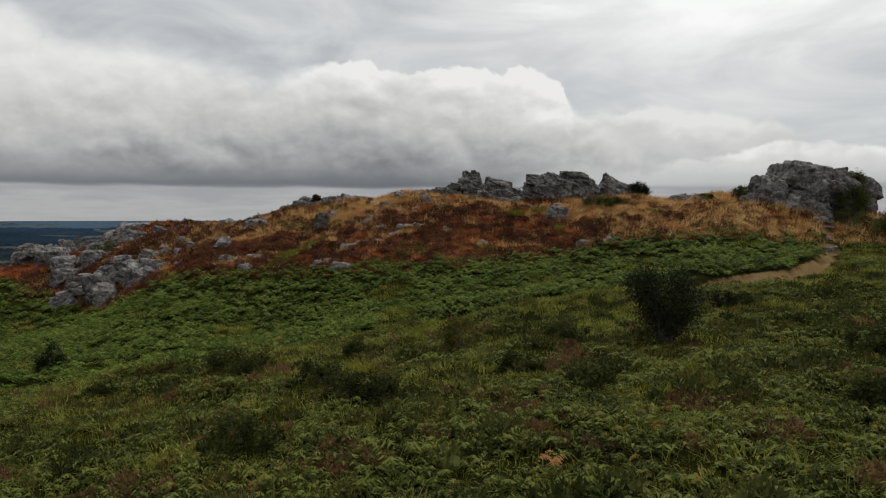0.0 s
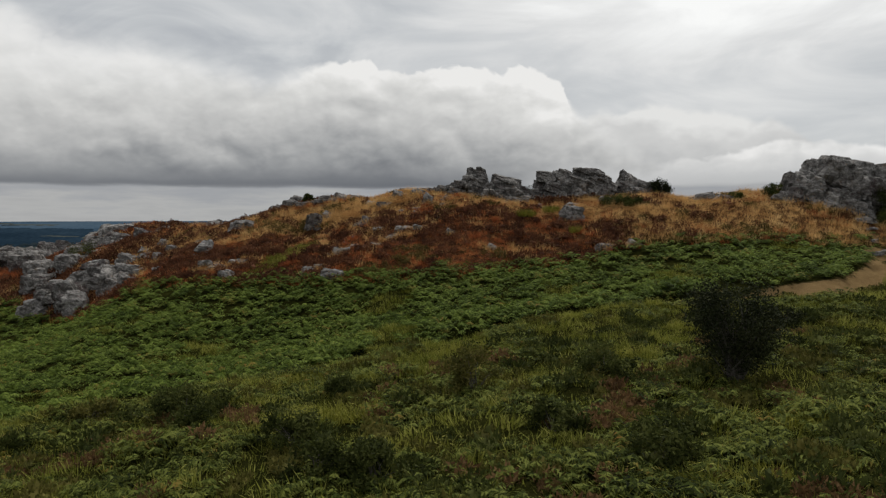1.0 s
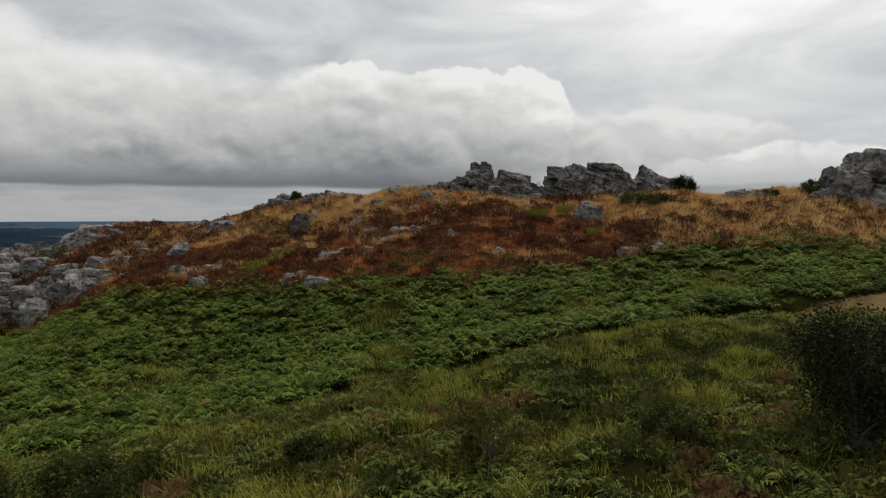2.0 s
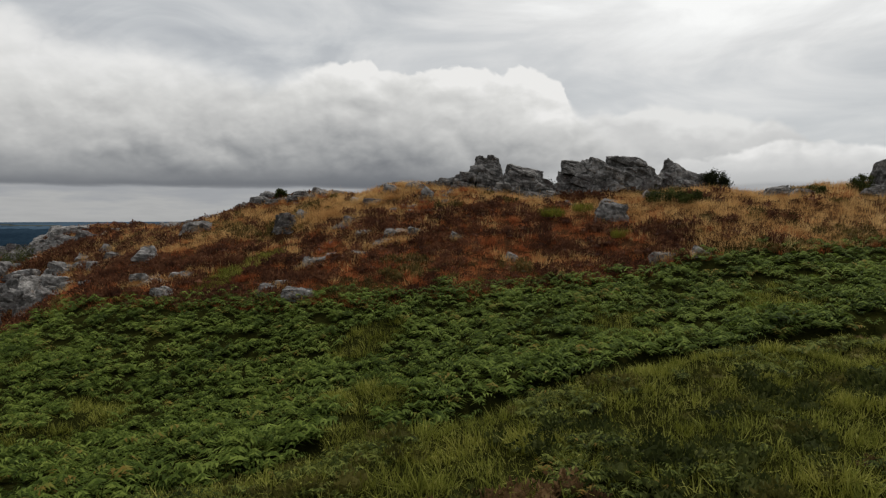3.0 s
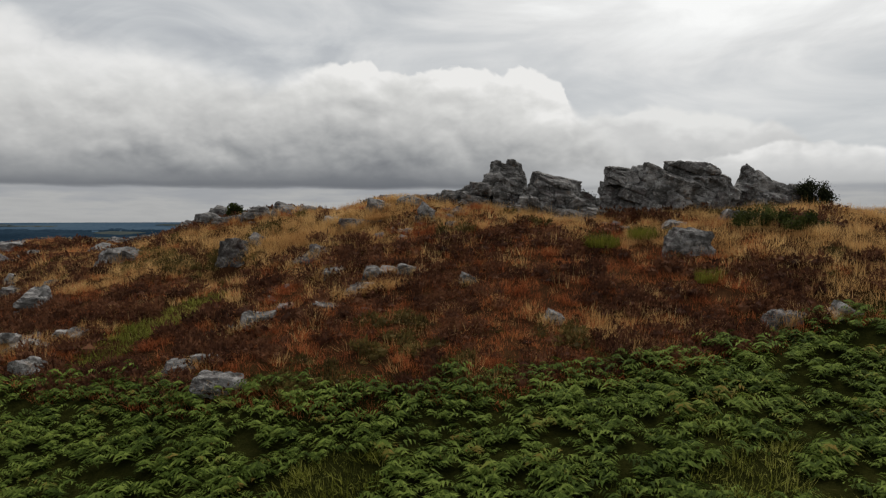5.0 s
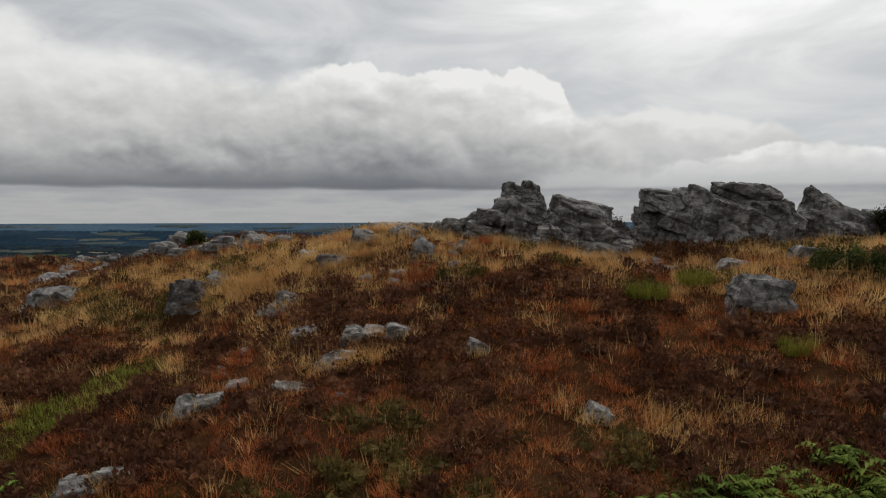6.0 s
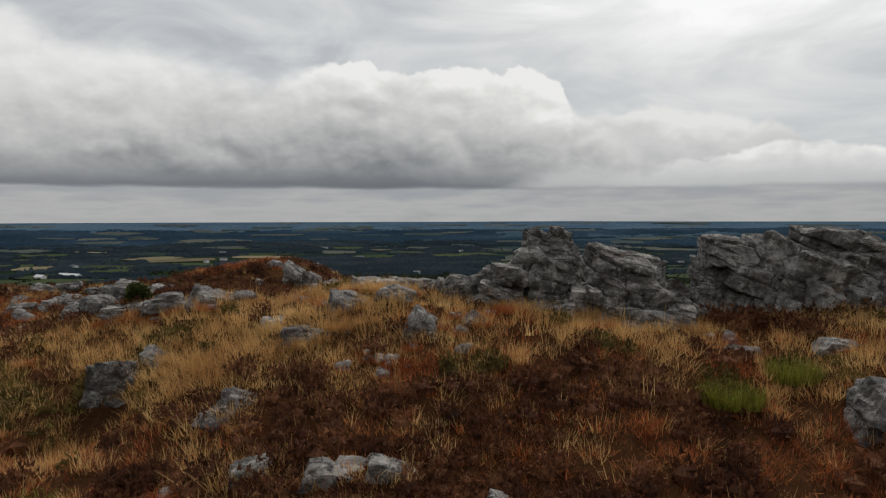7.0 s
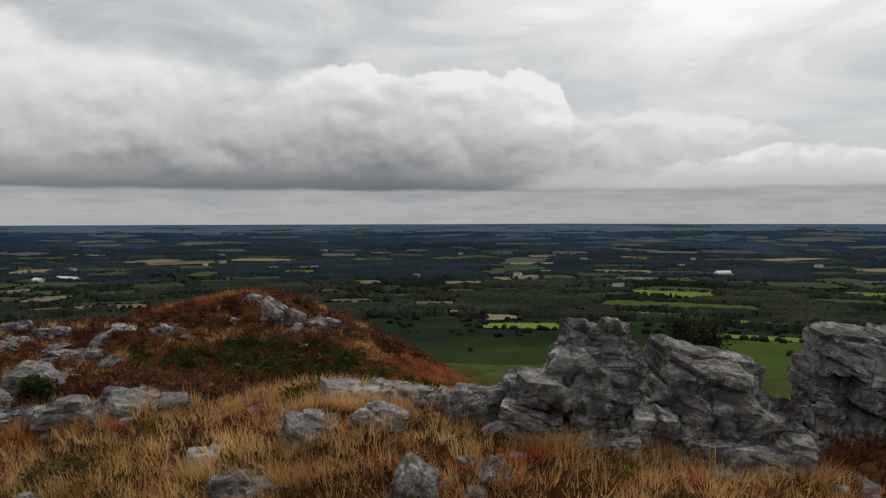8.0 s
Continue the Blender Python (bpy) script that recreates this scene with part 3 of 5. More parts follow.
for i, (name, bx, by, bz, sx, sy, sz, turn, lx, ln, bits) in enumerate((
        ("pinnacle", 2.68, 62.0, 7.50, 1.75, 1.5, 1.25, 6, 4, 4, -2), ("block", 2.02, 61.9, 8.15, 0.5, 0.7, 0.66, 20, 0, -10, -2), ("block", 2.62, 61.7, 5.8, 1.95, 1.8, 2.25, -4, 8, 2, 0),
        ("block", 1.98, 61.2, 5.9, 0.6, 0.7, 1.10, 4, 6, 2, -2), ("slab", 5.0, 62.1, 5.7, 3.1, 2.0, 2.4, -4, 10, 7, -1), ("slab", 4.95, 61.3, 5.7, 2.7, 1.2, 1.55, 5, 14, 6, 0),
        ("block", 6.05, 61.5, 5.8, 1.2, 1.3, 1.4, 18, 6, 14, -1), ("slab", 5.0, 60.65, 5.55, 3.3, 1.0, 0.8, 3, 4, 3, 0), ("block", 6.35, 60.7, 5.55, 1.1, 0.9, 0.8, -8, 3, 6, -1),
        ("block", 1.05, 61.7, 6.0, 1.9, 1.6, 1.70, 8, 6, -3, 0), ("block", 0.95, 60.95, 6.0, 1.7, 1.0, 1.05, -5, 8, 2, -1), ("block", -0.25, 61.7, 6.1, 1.2, 1.2, 1.15, 5, 4, 4, -1),
        ("block", -1.15, 62.0, 6.1, 1.0, 0.9, 0.95, 30, 0, -6, -2), ("block", 3.45, 60.95, 5.7, 1.0, 0.9, 1.35, -10, 10, 6, -1), ("block", 2.45, 60.65, 5.7, 1.5, 0.8, 0.9, -6, 10, 0, -1),
        ("block", 7.25, 61.6, 5.8, 1.2, 1.2, 1.0, 15, 0, 9, -1))):
    mass(tor, M_ROCK, bx, by, bz, (sx, sy, sz), 210 + i, turn, (lx, ln), 6 if sx > 2.5 else 5, 0.9, name, bits)

# great summit block
crag = outcrop("rock_outcrop", 11, 62, "large cracked grey summit outcrop with a flat capping block")
for i, (name, bx, by, bz, sx, sy, sz, turn, lx, ln, bits) in enumerate((
        ("slab", 8.35, 62.1, 7.45, 1.75, 1.5, 0.85, -3, 4, -2, -2), ("block", 9.05, 62.1, 5.6, 2.8, 2.2, 2.1, 4, 4, 4, 0), ("block", 9.9, 62.2, 6.4, 2.1, 1.7, 2.05, 10, 6, 8, -1),
        ("capstone", 11.75, 62.4, 7.75, 2.75, 1.9, 1.02, 2, 2, 1, -2), ("block", 10.7, 61.9, 5.7, 2.3, 2.0, 2.65, -6, 8, 6, 0), ("block", 12.5, 62.2, 5.8, 2.5, 1.9, 2.45, 10, 8, 8, 0),
        ("block", 13.6, 62.2, 5.8, 1.4, 1.4, 1.9, -10, 0, 12, -1), ("slab", 10.1, 61.3, 5.55, 2.4, 1.2, 1.2, -4, 10, 12, 0), ("block", 12.1, 61.2, 5.6, 1.8, 1.1, 1.35, 14, 8, 6, -1), ("block", 7.95, 62.3, 5.7, 1.3, 1.5, 2.2, 8, 0, -2, -2))):
    mass(crag, M_ROCK, bx, by, bz, (sx, sy, sz), 240 + i, turn, (lx, ln), 6 if sx > 2.4 else 5, 0.88, name, bits)

side = outcrop("rock_outcrop", 16.5, 62, "pointed grey rock outcrop beside the summit crag")
for i, (bx, by, bz, sx, sy, sz, turn, lx, ln) in enumerate(((15.1, 62.4, 5.8, 1.5, 1.5, 2.75, 12, 6, 4), (16.0, 62.4, 5.8, 2.4, 1.6, 2.25, -6, 6, 14), (17.2, 62.3, 5.9, 1.8, 1.4, 1.6, 6, 4, 12), (15.6, 61.5, 5.8, 1.6, 1.0, 1.3, 14, 8, 8), (14.4, 62.4, 5.9, 0.8, 0.9, 1.6, 0, 0, 4))):
    mass(side, M_ROCK, bx, by, bz, (sx, sy, sz), 270 + i, turn, (lx, ln), 5, 0.8, "block", -1)

# tor by the footpath
gate = outcrop("rock_outcrop", 30, 58, "tall dark grey tor of stacked blocks above the stone steps")
for i, (bx, by, bz, sx, sy, sz, turn, ln) in enumerate((
        (27.6, 57.6, 4.9, 2.6, 2.4, 3.1, 12, -6), (29.6, 57.8, 4.9, 3.0, 2.8, 3.7, -8, 3), (31.6, 57.4, 4.6, 2.6, 2.4, 3.3, 20, 6),
        (28.6, 56.6, 4.6, 2.4, 1.8, 2.2, 0, 0), (30.4, 56.2, 4.3, 2.2, 1.6, 1.7, -20, 5), (28.7, 57.9, 7.0, 2.5, 2.1, 2.1, 20, -4),
        (30.8, 58.1, 7.0, 3.2, 2.4, 2.3, 5, 3), (33.6, 58.4, 4.8, 2.8, 2.4, 3.4, -15, 4), (35.9, 59.2, 5.0, 3.0, 2.6, 3.3, 8, 5), (26.2, 57.4, 5.1, 1.6, 1.6, 1.5, 0, 0))):
    mass(gate, M_ROCK, bx, by, bz, (sx, sy, sz), 41 + i, turn, (0, ln), 4, 0.5, bits=6 if bz < 6 else -1)

# far tor on the shoulder of the ridge
shoulder = outcrop("rock_outcrop", -54, 98, "broad slabby grey tor on the shoulder of the ridge")
for i, (bx, by, bz, sx, sy, sz, turn, ln) in enumerate((
        (-57.5, 98, -5.6, 5.5, 4, 6.2, 10, -20), (-53.0, 98, -5.0, 6.0, 4, 6.6, 0, -12), (-48.6, 99, -4.4, 6.0, 4, 5.8, -12, -6), (-61.5, 99, -6.5, 4.0, 4, 4.6, 0, -20),
        (-44.6, 98, -3.8, 5.0, 4, 4.6, 15, 5), (-55.5, 94, -6.0, 6.0, 3, 3.4, 0, -10), (-50.5, 93, -5.4, 5.0, 3, 3.0, 10, -6), (-63.5, 96, -7.0, 5.0, 3, 2.6, 0, 0), (-41.5, 92, -3.4, 4.0, 3, 2.6, 0, 4))):
    mass(shoulder, M_ROCK, bx, by, bz, (sx, sy, sz), 61 + i, turn, (0, ln), 5, 0.5, bits=2)

# crag running down into the bracken
lower = outcrop("rock_outcrop", -29, 60, "broken grey crag stepping down into green bracken")
for i, (bx, by, dz, sx, sy, sz, turn, ln) in enumerate((
        (-28.6, 57.6, -0.5, 2.2, 1.8, 2.3, 12, -12), (-30.6, 60.5, -0.5, 2.6, 2.2, 2.6, -10, -18), (-27.0, 59.6, -0.5, 2.0, 1.8, 2.2, 20, 10), (-32.6, 62.0, -0.5, 2.4, 2.0, 2.0, 0, -15),
        (-26.4, 61.8, -0.4, 2.4, 1.6, 1.4, 10, 0), (-29.4, 63.0, -0.4, 3.0, 2.2, 1.9, -6, -8), (-34.6, 64.5, -0.5, 2.6, 2.4, 1.8, 15, -10), (-25.0, 58.6, -0.4, 1.4, 1.2, 1.2, 0, 0),
        (-31.0, 66.0, -0.4, 2.6, 2.0, 1.6, 8, 0), (-37.5, 67.5, -0.5, 3.2, 2.6, 2.0, 0, -8),
        (-29.6, 58.8, -0.5, 2.4, 1.8, 2.0, -20, -14), (-31.8, 64.2, -0.5, 2.2, 1.8, 2.0, 12, -10), (-34.0, 61.5, -0.6, 2.6, 2.0, 1.8, 0, -16), (-28.0, 65.0, -0.4, 2.0, 1.5, 1.4, 0, 6), (-36.5, 71.0, -0.5, 3.0, 2.2, 2.2, 10, -10), (-44.0, 77.0, -0.6, 3.6, 2.6, 2.6, 10, -16), (-40.5, 73.0, -0.6, 3.0, 2.4, 2.3, -8, -14), (-47.5, 80.0, -0.6, 4.0, 3.0, 2.8, 0, -18), (-50.5, 84.0, -0.6, 4.2, 3.0, 3.0, 12, -12))):
    mass(lower, M_ROCK, bx, by, at(bx, by) + dz, (0.85 * sx, sy, sz), 71 + i, turn, (0, ln), 4, 0.6, bits=1)

GREY, PALE = "weathered grey boulder half sunk in dry heath grass", "pale lichen-crusted rock lying in dry heath grass"
for i, (bx, by, sx, sy, sz, turn, ln, sink, mat, lev) in enumerate((
        (-6.95, 47.1, 1.5, 1.0, 1.0, 15, -14, 0.42, M_PALE, 5), (-8.8, 48.7, 1.5, 1.0, 0.8, 25, -20, 0.42, M_PALE, 5), (-8.1, 48.9, 0.9, 0.7, 0.6, 10, -16, 0.4, M_PALE, 4),
        (-16.3, 52.8, 1.7, 0.9, 0.7, 8, -6, 0.35, M_PALE, 4), (-14.7, 53.4, 1.8, 0.9, 0.65, -6, -12, 0.35, M_PALE, 4), (-14.7, 50.7, 0.9, 0.8, 1.0, 0, 0, 0.25, M_ROCK, 4),
        (-17.0, 62.0, 2.5, 1.4, 1.5, 4, -5, 0.3, M_ROCK, 4), (-9.6, 61.0, 0.8, 1.0, 1.3, -10, 5, 0.55, M_ROCK, 4),
        (-6.1, 57.1, 1.2, 1.0, 1.1, 30, 14, 0.4, M_ROCK, 4), (-3.1, 54.1, 1.5, 0.8, 0.75, 5, -3, 0.5, M_ROCK, 4), (-1.95, 54.0, 1.3, 0.8, 0.8, -5, 2, 0.5, M_ROCK, 4),
        (0.25, 52.9, 0.7, 0.6, 0.7, 20, 0, 0.3, M_PALE, 4), (-5.0, 54.4, 1.0, 0.6, 0.55, 25, -15, 0.3, M_PALE, 4), (-3.5, 52.6, 1.7, 0.8, 0.55, 15, -8, 0.35, M_ROCK, 4),
        (-4.8, 51.7, 1.1, 0.7, 0.55, -10, 0, 0.3, M_PALE, 4), (-7.2, 51.5, 1.2, 0.8, 0.55, 20, -12, 0.3, M_PALE, 4), (-7.9, 51.2, 0.5, 0.4, 0.4, 0, 0, 0.3, M_PALE, 4),
        (2.9, 49.5, 0.6, 0.5, 0.55, 0, 0, 0.35, M_PALE, 4), (10.2, 49.3, 1.1, 0.7, 0.7, 0, 0, 0.35, M_PALE, 4), (12.0, 49.2, 1.0, 0.7, 0.8, 20, 12, 0.35, M_PALE, 4),
        (9.1, 54.9, 1.9, 1.4, 1.8, -8, -6, 0.25, M_ROCK, 4), (-1.5, 59.0, 1.0, 0.8, 1.3, 10, 14, 0.3, M_PALE, 4), (0.1, 59.4, 0.6, 0.5, 0.5, 30, 20, 0.25, M_PALE, 4),
        (-4.6, 59.9, 2.0, 0.9, 0.6, 4, 0, 0.35, M_ROCK, 4), (-6.2, 61.4, 0.9, 0.7, 0.8, 0, -6, 0.4, M_PALE, 4), (-3.9, 60.9, 0.9, 0.8, 0.9, 10, 0, 0.25, M_ROCK, 4),
        (-2.6, 62.4, 2.4, 1.4, 0.6, 0, -3, 0.3, M_ROCK, 4), (-3.8, 61.2, 1.3, 0.9, 0.7, 30, -6, 0.35, M_ROCK, 4), (-2.2, 61.2, 1.2, 0.8, 0.6, 0, 6, 0.35, M_ROCK, 4), (-0.9, 61.9, 0.8, 0.7, 1.0, 0, 0, 0.25, M_ROCK, 4),
        (-10.3, 63.7, 1.8, 1.2, 0.8, 8, -8, 0.35, M_ROCK, 4), (-12.0, 64.1, 1.9, 1.3, 0.8, -6, -12, 0.35, M_ROCK, 4), (-8.9, 63.6, 1.4, 1.0, 0.8, 20, 5, 0.35, M_ROCK, 4),
        (-14.2, 65.6, 2.0, 1.4, 1.2, 0, -8, 0.35, M_ROCK, 4), (-13.0, 66.8, 2.2, 1.3, 1.1, 12, 0, 0.35, M_ROCK, 4), (-15.6, 68.0, 2.0, 1.5, 1.5, 0, -8, 0.3, M_ROCK, 4), (-14.0, 68.2, 1.4, 1.2, 1.2, 0, 6, 0.3, M_ROCK, 4),
        
        (-12.3, 92.6, 1.5, 1.5, 2.2, 10, -5, 0.2, M_ROCK, 4), (-11.0, 92.8, 1.4, 1.3, 1.5, 0, 12, 0.25, M_ROCK, 4), (-9.3, 93.2, 2.2, 1.4, 1.0, 0, 8, 0.3, M_ROCK, 4), (-14.4, 95.2, 1.6, 1.2, 0.9, 0, 6, 0.3, M_PALE, 4),
        (-18.9, 91.0, 1.6, 0.9, 0.8, 30, 10, 0.3, M_PALE, 4), (-26.4, 91.0, 2.0, 1.5, 0.9, 0, -8, 0.3, M_ROCK, 4), (-29.6, 91.6, 2.2, 1.6, 0.9, 10, -6, 0.3, M_ROCK, 4),
        (-28.2, 88.6, 1.8, 1.3, 0.8, -10, 0, 0.3, M_ROCK, 4), (-24.2, 88.0, 2.0, 1.2, 0.7, 5, 0, 0.3, M_ROCK, 4), (-31.0, 84.0, 2.2, 1.5, 0.9, 0, -5, 0.3, M_ROCK, 4), (-22.0, 70.5, 1.8, 1.3, 1.0, 0, 0, 0.3, M_ROCK, 4),
        (-18.4, 57.4, 1.4, 1.0, 1.3, 10, 10, 0.12, M_ROCK, 4), (-23.4, 63.5, 1.5, 1.1, 1.2, 0, -5, 0.3, M_ROCK, 4), (-29.8, 72.2, 2.0, 1.6, 1.9, 0, 0, 0.25, M_ROCK, 4), (-27.6, 72.6, 2.0, 1.4, 1.0, 0, 0, 0.3, M_ROCK, 4),
        (9.9, 58.6, 1.2, 0.8, 0.5, 10, 0, 0.3, M_PALE, 4), (12.5, 58.4, 1.4, 0.9, 0.5, 0, 0, 0.3, M_PALE, 4), (7.4, 58.8, 0.9, 0.6, 0.4, 0, 0, 0.3, M_PALE, 4), (20.5, 57.2, 2.2, 1.2, 0.8, 0, 0, 0.3, M_ROCK, 4))):
    if sx >= 1.6 and sz < 1.45:
        low = outcrop("rock_outcrop", bx, by, "low broken grey rock ledge showing through dry heath")
        tagged(low, group="rocks on the heath")
        mass(low, mat, bx, by + 0.3, at(bx, by) - 0.5 * sz, (sx, sy, sz), 100 + i, turn, (0, ln), 5 if 58 < by < 66 and bx > -15 else 4, 0.45, bits=5)
    else:
        boulder(bx, by, (0.9 * sx, 0.9 * sy, 0.9 * sz), 100 + i, PALE if mat is M_PALE else GREY, mat, turn, (0, ln), sink, lev, group="rocks on the heath")

# upright block standing out of the slope
tagged(block(None, M_ROCK, -10.6, 60.3, 2.75, (1.65, 1.2, 2.0), 77, 4, (4, -2), 5, 0.95, 0.34, name="boulder"), "upright flat-faced grey rock with dark lichen on the slope", "rock", "rocks on the heath")
FOOTPRINTS.append((-10.6, 59.3, 1.5, 1.2, 0.0))     # bare foot of the block

# rubble: stones strewn over the ridge, the knoll behind it and the slope below the tor
for i, (cx, cy, rx, ry, n, small, large) in enumerate((
        (-2.8, 61.7, 2.2, 1.3, 9, 0.2, 0.6), (-10.6, 64.4, 2.2, 0.7, 6, 0.4, 1.0), (-4.6, 64.6, 1.6, 0.7, 3, 0.3, 0.6), (-0.4, 59.4, 1.2, 0.5, 7, 0.25, 0.5), (5.6, 60.0, 2.2, 0.5, 8, 0.3, 0.7),
        (-27.5, 88.0, 7.0, 4.4, 34, 0.4, 1.5), (-14.0, 91.5, 6.0, 2.0, 6, 0.4, 1.0), (-8.0, 89.5, 3.0, 2.0, 3, 0.4, 0.8), (-27.0, 63.0, 4.0, 4.0, 12, 0.5, 1.4),
        (-45.0, 84.0, 8.0, 5.0, 26, 1.2, 3.4), (-20.0, 60.0, 4.0, 3.0, 9, 0.4, 1.2), (-15.2, 53.3, 1.9, 0.45, 16, 0.25, 0.6), (-5.5, 52.6, 2.6, 1.8, 12, 0.2, 0.6), (-1.6, 58.2, 2.0, 0.9, 10, 0.2, 0.5), (-9.0, 63.6, 3.6, 0.8, 7, 0.3, 0.8), (-34.5, 75.0, 3.0, 3.0, 14, 0.6, 1.8), (16.0, 59.0, 4.0, 1.2, 8, 0.3, 0.8))):
    g = np.random.default_rng(700 + i)
    for j in range(n):
        bx, by = cx + rx * g.uniform(-1, 1), cy + ry * g.uniform(-1, 1)
        s = small + (large - small) * g.uniform(0, 1) ** 1.8
        boulder(bx, by, (s * g.uniform(0.9, 1.5), s * g.uniform(0.7, 1.0), s * g.uniform(0.35, 0.6)), 1000 + 40 * i + j, PALE if j % 6 == 5 else GREY, M_PALE if j % 6 == 5 else M_ROCK, g.uniform(0, 180), (g.normal(0, 8), g.normal(-6, 10)), 0.25, 4 if s > 1.6 else 3, 0.4, group="rocks on the heath")


# rough stone steps of the footpath
def stone_step(x, y, w, seed):
    ob = block(None, M_ROCK, x, y, at(x, y) - 0.16, (w, 0.8, 0.34), seed, 8, (0, 0), 4, 0.85, name="stone_step")
    return tagged(ob, "flat worn stone step set in the sandy footpath", "step", "steps of the footpath")


for i in range(6):
    stone_step(28.0 + 0.45 * i + 0.25 * math.sin(7.0 * i), 49.6 + 0.95 * i, 1.3 + 0.3 * math.sin(4.0 * i), 300 + i)


# ---------------------------------------------------------------- ground cover
rng = np.random.default_rng(7)


def frond_plant(seed, fronds=4, pairs=6):
    """A bracken plant: arching fronds, each with two rows of tapering leaflets."""
    g = np.random.default_rng(seed)
    verts, tris = [], []
    spin = g.uniform(0, 6.28)
    for f in range(fronds):
        a = spin + f * 6.28 / fronds + g.normal(0, 0.35)
        out = np.array([math.cos(a), math.sin(a), 0])
        sideways = np.array([-out[1], out[0], 0])
        length = g.uniform(0.7, 1.1)
        rise = g.uniform(0.5, 0.85)
        for q in np.linspace(0.2, 0.97, pairs):
            base = out * (length * (q ** 1.25) * 0.75) + np.array([0, 0, rise * (1 - (1 - q) ** 2.0) - 0.34 * q ** 3])
            ahead = out * 0.75 + np.array([0, 0, 0.2 - 0.75 * q])
            reach = 0.38 * (1 - q) ** 0.7 + 0.05
            wide = 0.050 + 0.045 * (1 - q)
            for side in (-1, 1):
                tip = base + sideways * side * reach + ahead * reach * 0.4 + np.array([0, 0, -0.25 * reach + g.normal(0, 0.025)])
                n = len(verts)
                verts += [base + ahead * wide, tip, base - ahead * wide + sideways * side * 0.02]
                tris += [(n, n + 1, n + 2)]
    return np.array(verts), np.array(tris)


def tuft(seed, blades=15, height=0.45, spread=0.16, lean=0.5, width=0.016, bent=0.4):
    """A tuft of grass: tapering blades, some of them bent over."""
    g = np.random.default_rng(seed)
    verts, tris = [], []
    wind = g.normal(0, 0.25, 2)
    for b in range(blades):
        a, r = g.uniform(0, 6.28), spread * math.sqrt(g.uniform(0, 1))
        foot = np.array([math.cos(a) * r, math.sin(a) * r, -0.06])
        d = a + g.normal(0, 0.9)
        out = np.array([math.cos(d) + wind[0], math.sin(d) + wind[1], 0])
        h, l = height * g.uniform(0.5, 1.15), lean * g.uniform(0.15, 1.1)
        tip = foot + np.array([0, 0, h * (1 - 0.3 * l)]) + out * h * l
        across = np.array([-out[1], out[0], 0]) * width * g.uniform(0.7, 1.4)
        n = len(verts)
        if g.uniform() < bent:
            mid = foot + np.array([0, 0, h * 0.72]) + out * h * l * 0.35
            verts += [foot - across, foot + across, mid, mid + across * 0.7, mid - across * 0.7, tip - np.array([0, 0, 0.15 * h])]
            tris += [(n, n + 1, n + 2), (n + 3, n + 5, n + 4)]
        else:
            verts += [foot - across, foot + across, tip]
            tris += [(n, n + 1, n + 2)]
    return np.array(verts), np.array(tris)


def sprig_dome(seed, sprigs=60, radius=0.4, height=0.35, size=0.08):
    """A low twiggy cushion, such as heather, over a dense heart."""
    g = np.random.default_rng(seed)
    v, t = BALLS[1]
    heart = v * np.array([radius, radius, height]) * (0.34 + 0.4 * fractal(v * 1.5 + seed, 2, seed))[:, None]
    keep = t[(v[t][:, :, 2].max(1) > 0.05)]
    verts, tris = list(heart), [tuple(q) for q in keep]
    for b in range(sprigs):
        a, e = g.uniform(0, 6.28), math.asin(g.uniform(0.03, 1) ** 0.8)
        way = np.array([math.cos(a) * math.cos(e), math.sin(a) * math.cos(e), math.sin(e)])
        lump = 0.80 + 0.30 * math.sin(3 * a + seed) * math.cos(2.3 * e + seed)
        p = way * np.array([radius, radius, height]) * lump * g.uniform(0.6, 0.95)
        up = way * 0.7 + np.array([0, 0, 0.35]) + g.normal(0, 0.45, 3)
        up /= np.linalg.norm(up)
        across = np.cross(up, g.normal(0, 1, 3))
        across /= np.linalg.norm(across) + 1e-6
        s = size * g.uniform(0.7, 1.5)
        n = len(verts)
        verts += [p - across * s * 0.48, p + across * s * 0.48, p + up * s * 1.4]
        tris += [(n, n + 1, n + 2)]
    return np.array(verts), np.array(tris)


def sow(name, mat, kinds, x, y, scale, label, category, sink=0.03, flat=None, smooth=False):
    """Plants at x, y on the land, joined into one growth."""
    n = len(x)
    z = land(x, y) - sink
    pick = rng.integers(0, len(kinds), n)
    turn = rng.uniform(0, 6.28, n)
    tint = rng.uniform(0, 1, n)
    high = scale * (rng.uniform(0.8, 1.2, n) if flat is None else flat)
    vs, ts, cs, base = [], [], [], 0
    for i, (v, t) in enumerate(kinds):
        w = np.nonzero(pick == i)[0]
        if not len(w):
            continue
        c, s = np.cos(turn[w])[:, None], np.sin(turn[w])[:, None]
        sc = scale[w][:, None]
        px = (v[None, :, 0] * c - v[None, :, 1] * s) * sc + x[w][:, None]
        py = (v[None, :, 0] * s + v[None, :, 1] * c) * sc + y[w][:, None]
        pz = v[None, :, 2] * high[w][:, None] + z[w][:, None]
        vs.append(np.stack([px, py, pz], -1).reshape(-1, 3))
        ts.append((t[None] + (base + np.arange(len(w)) * len(v))[:, None, None]).reshape(-1, t.shape[1]))
        cs.append(np.repeat(tint[w], len(v)))
        base += len(w) * len(v)
    ob = new(name, mesh_from(name, np.concatenate(vs), np.concatenate(ts), mat, np.concatenate(cs), smooth))
    return tagged(ob, label, category, kind="stuff")


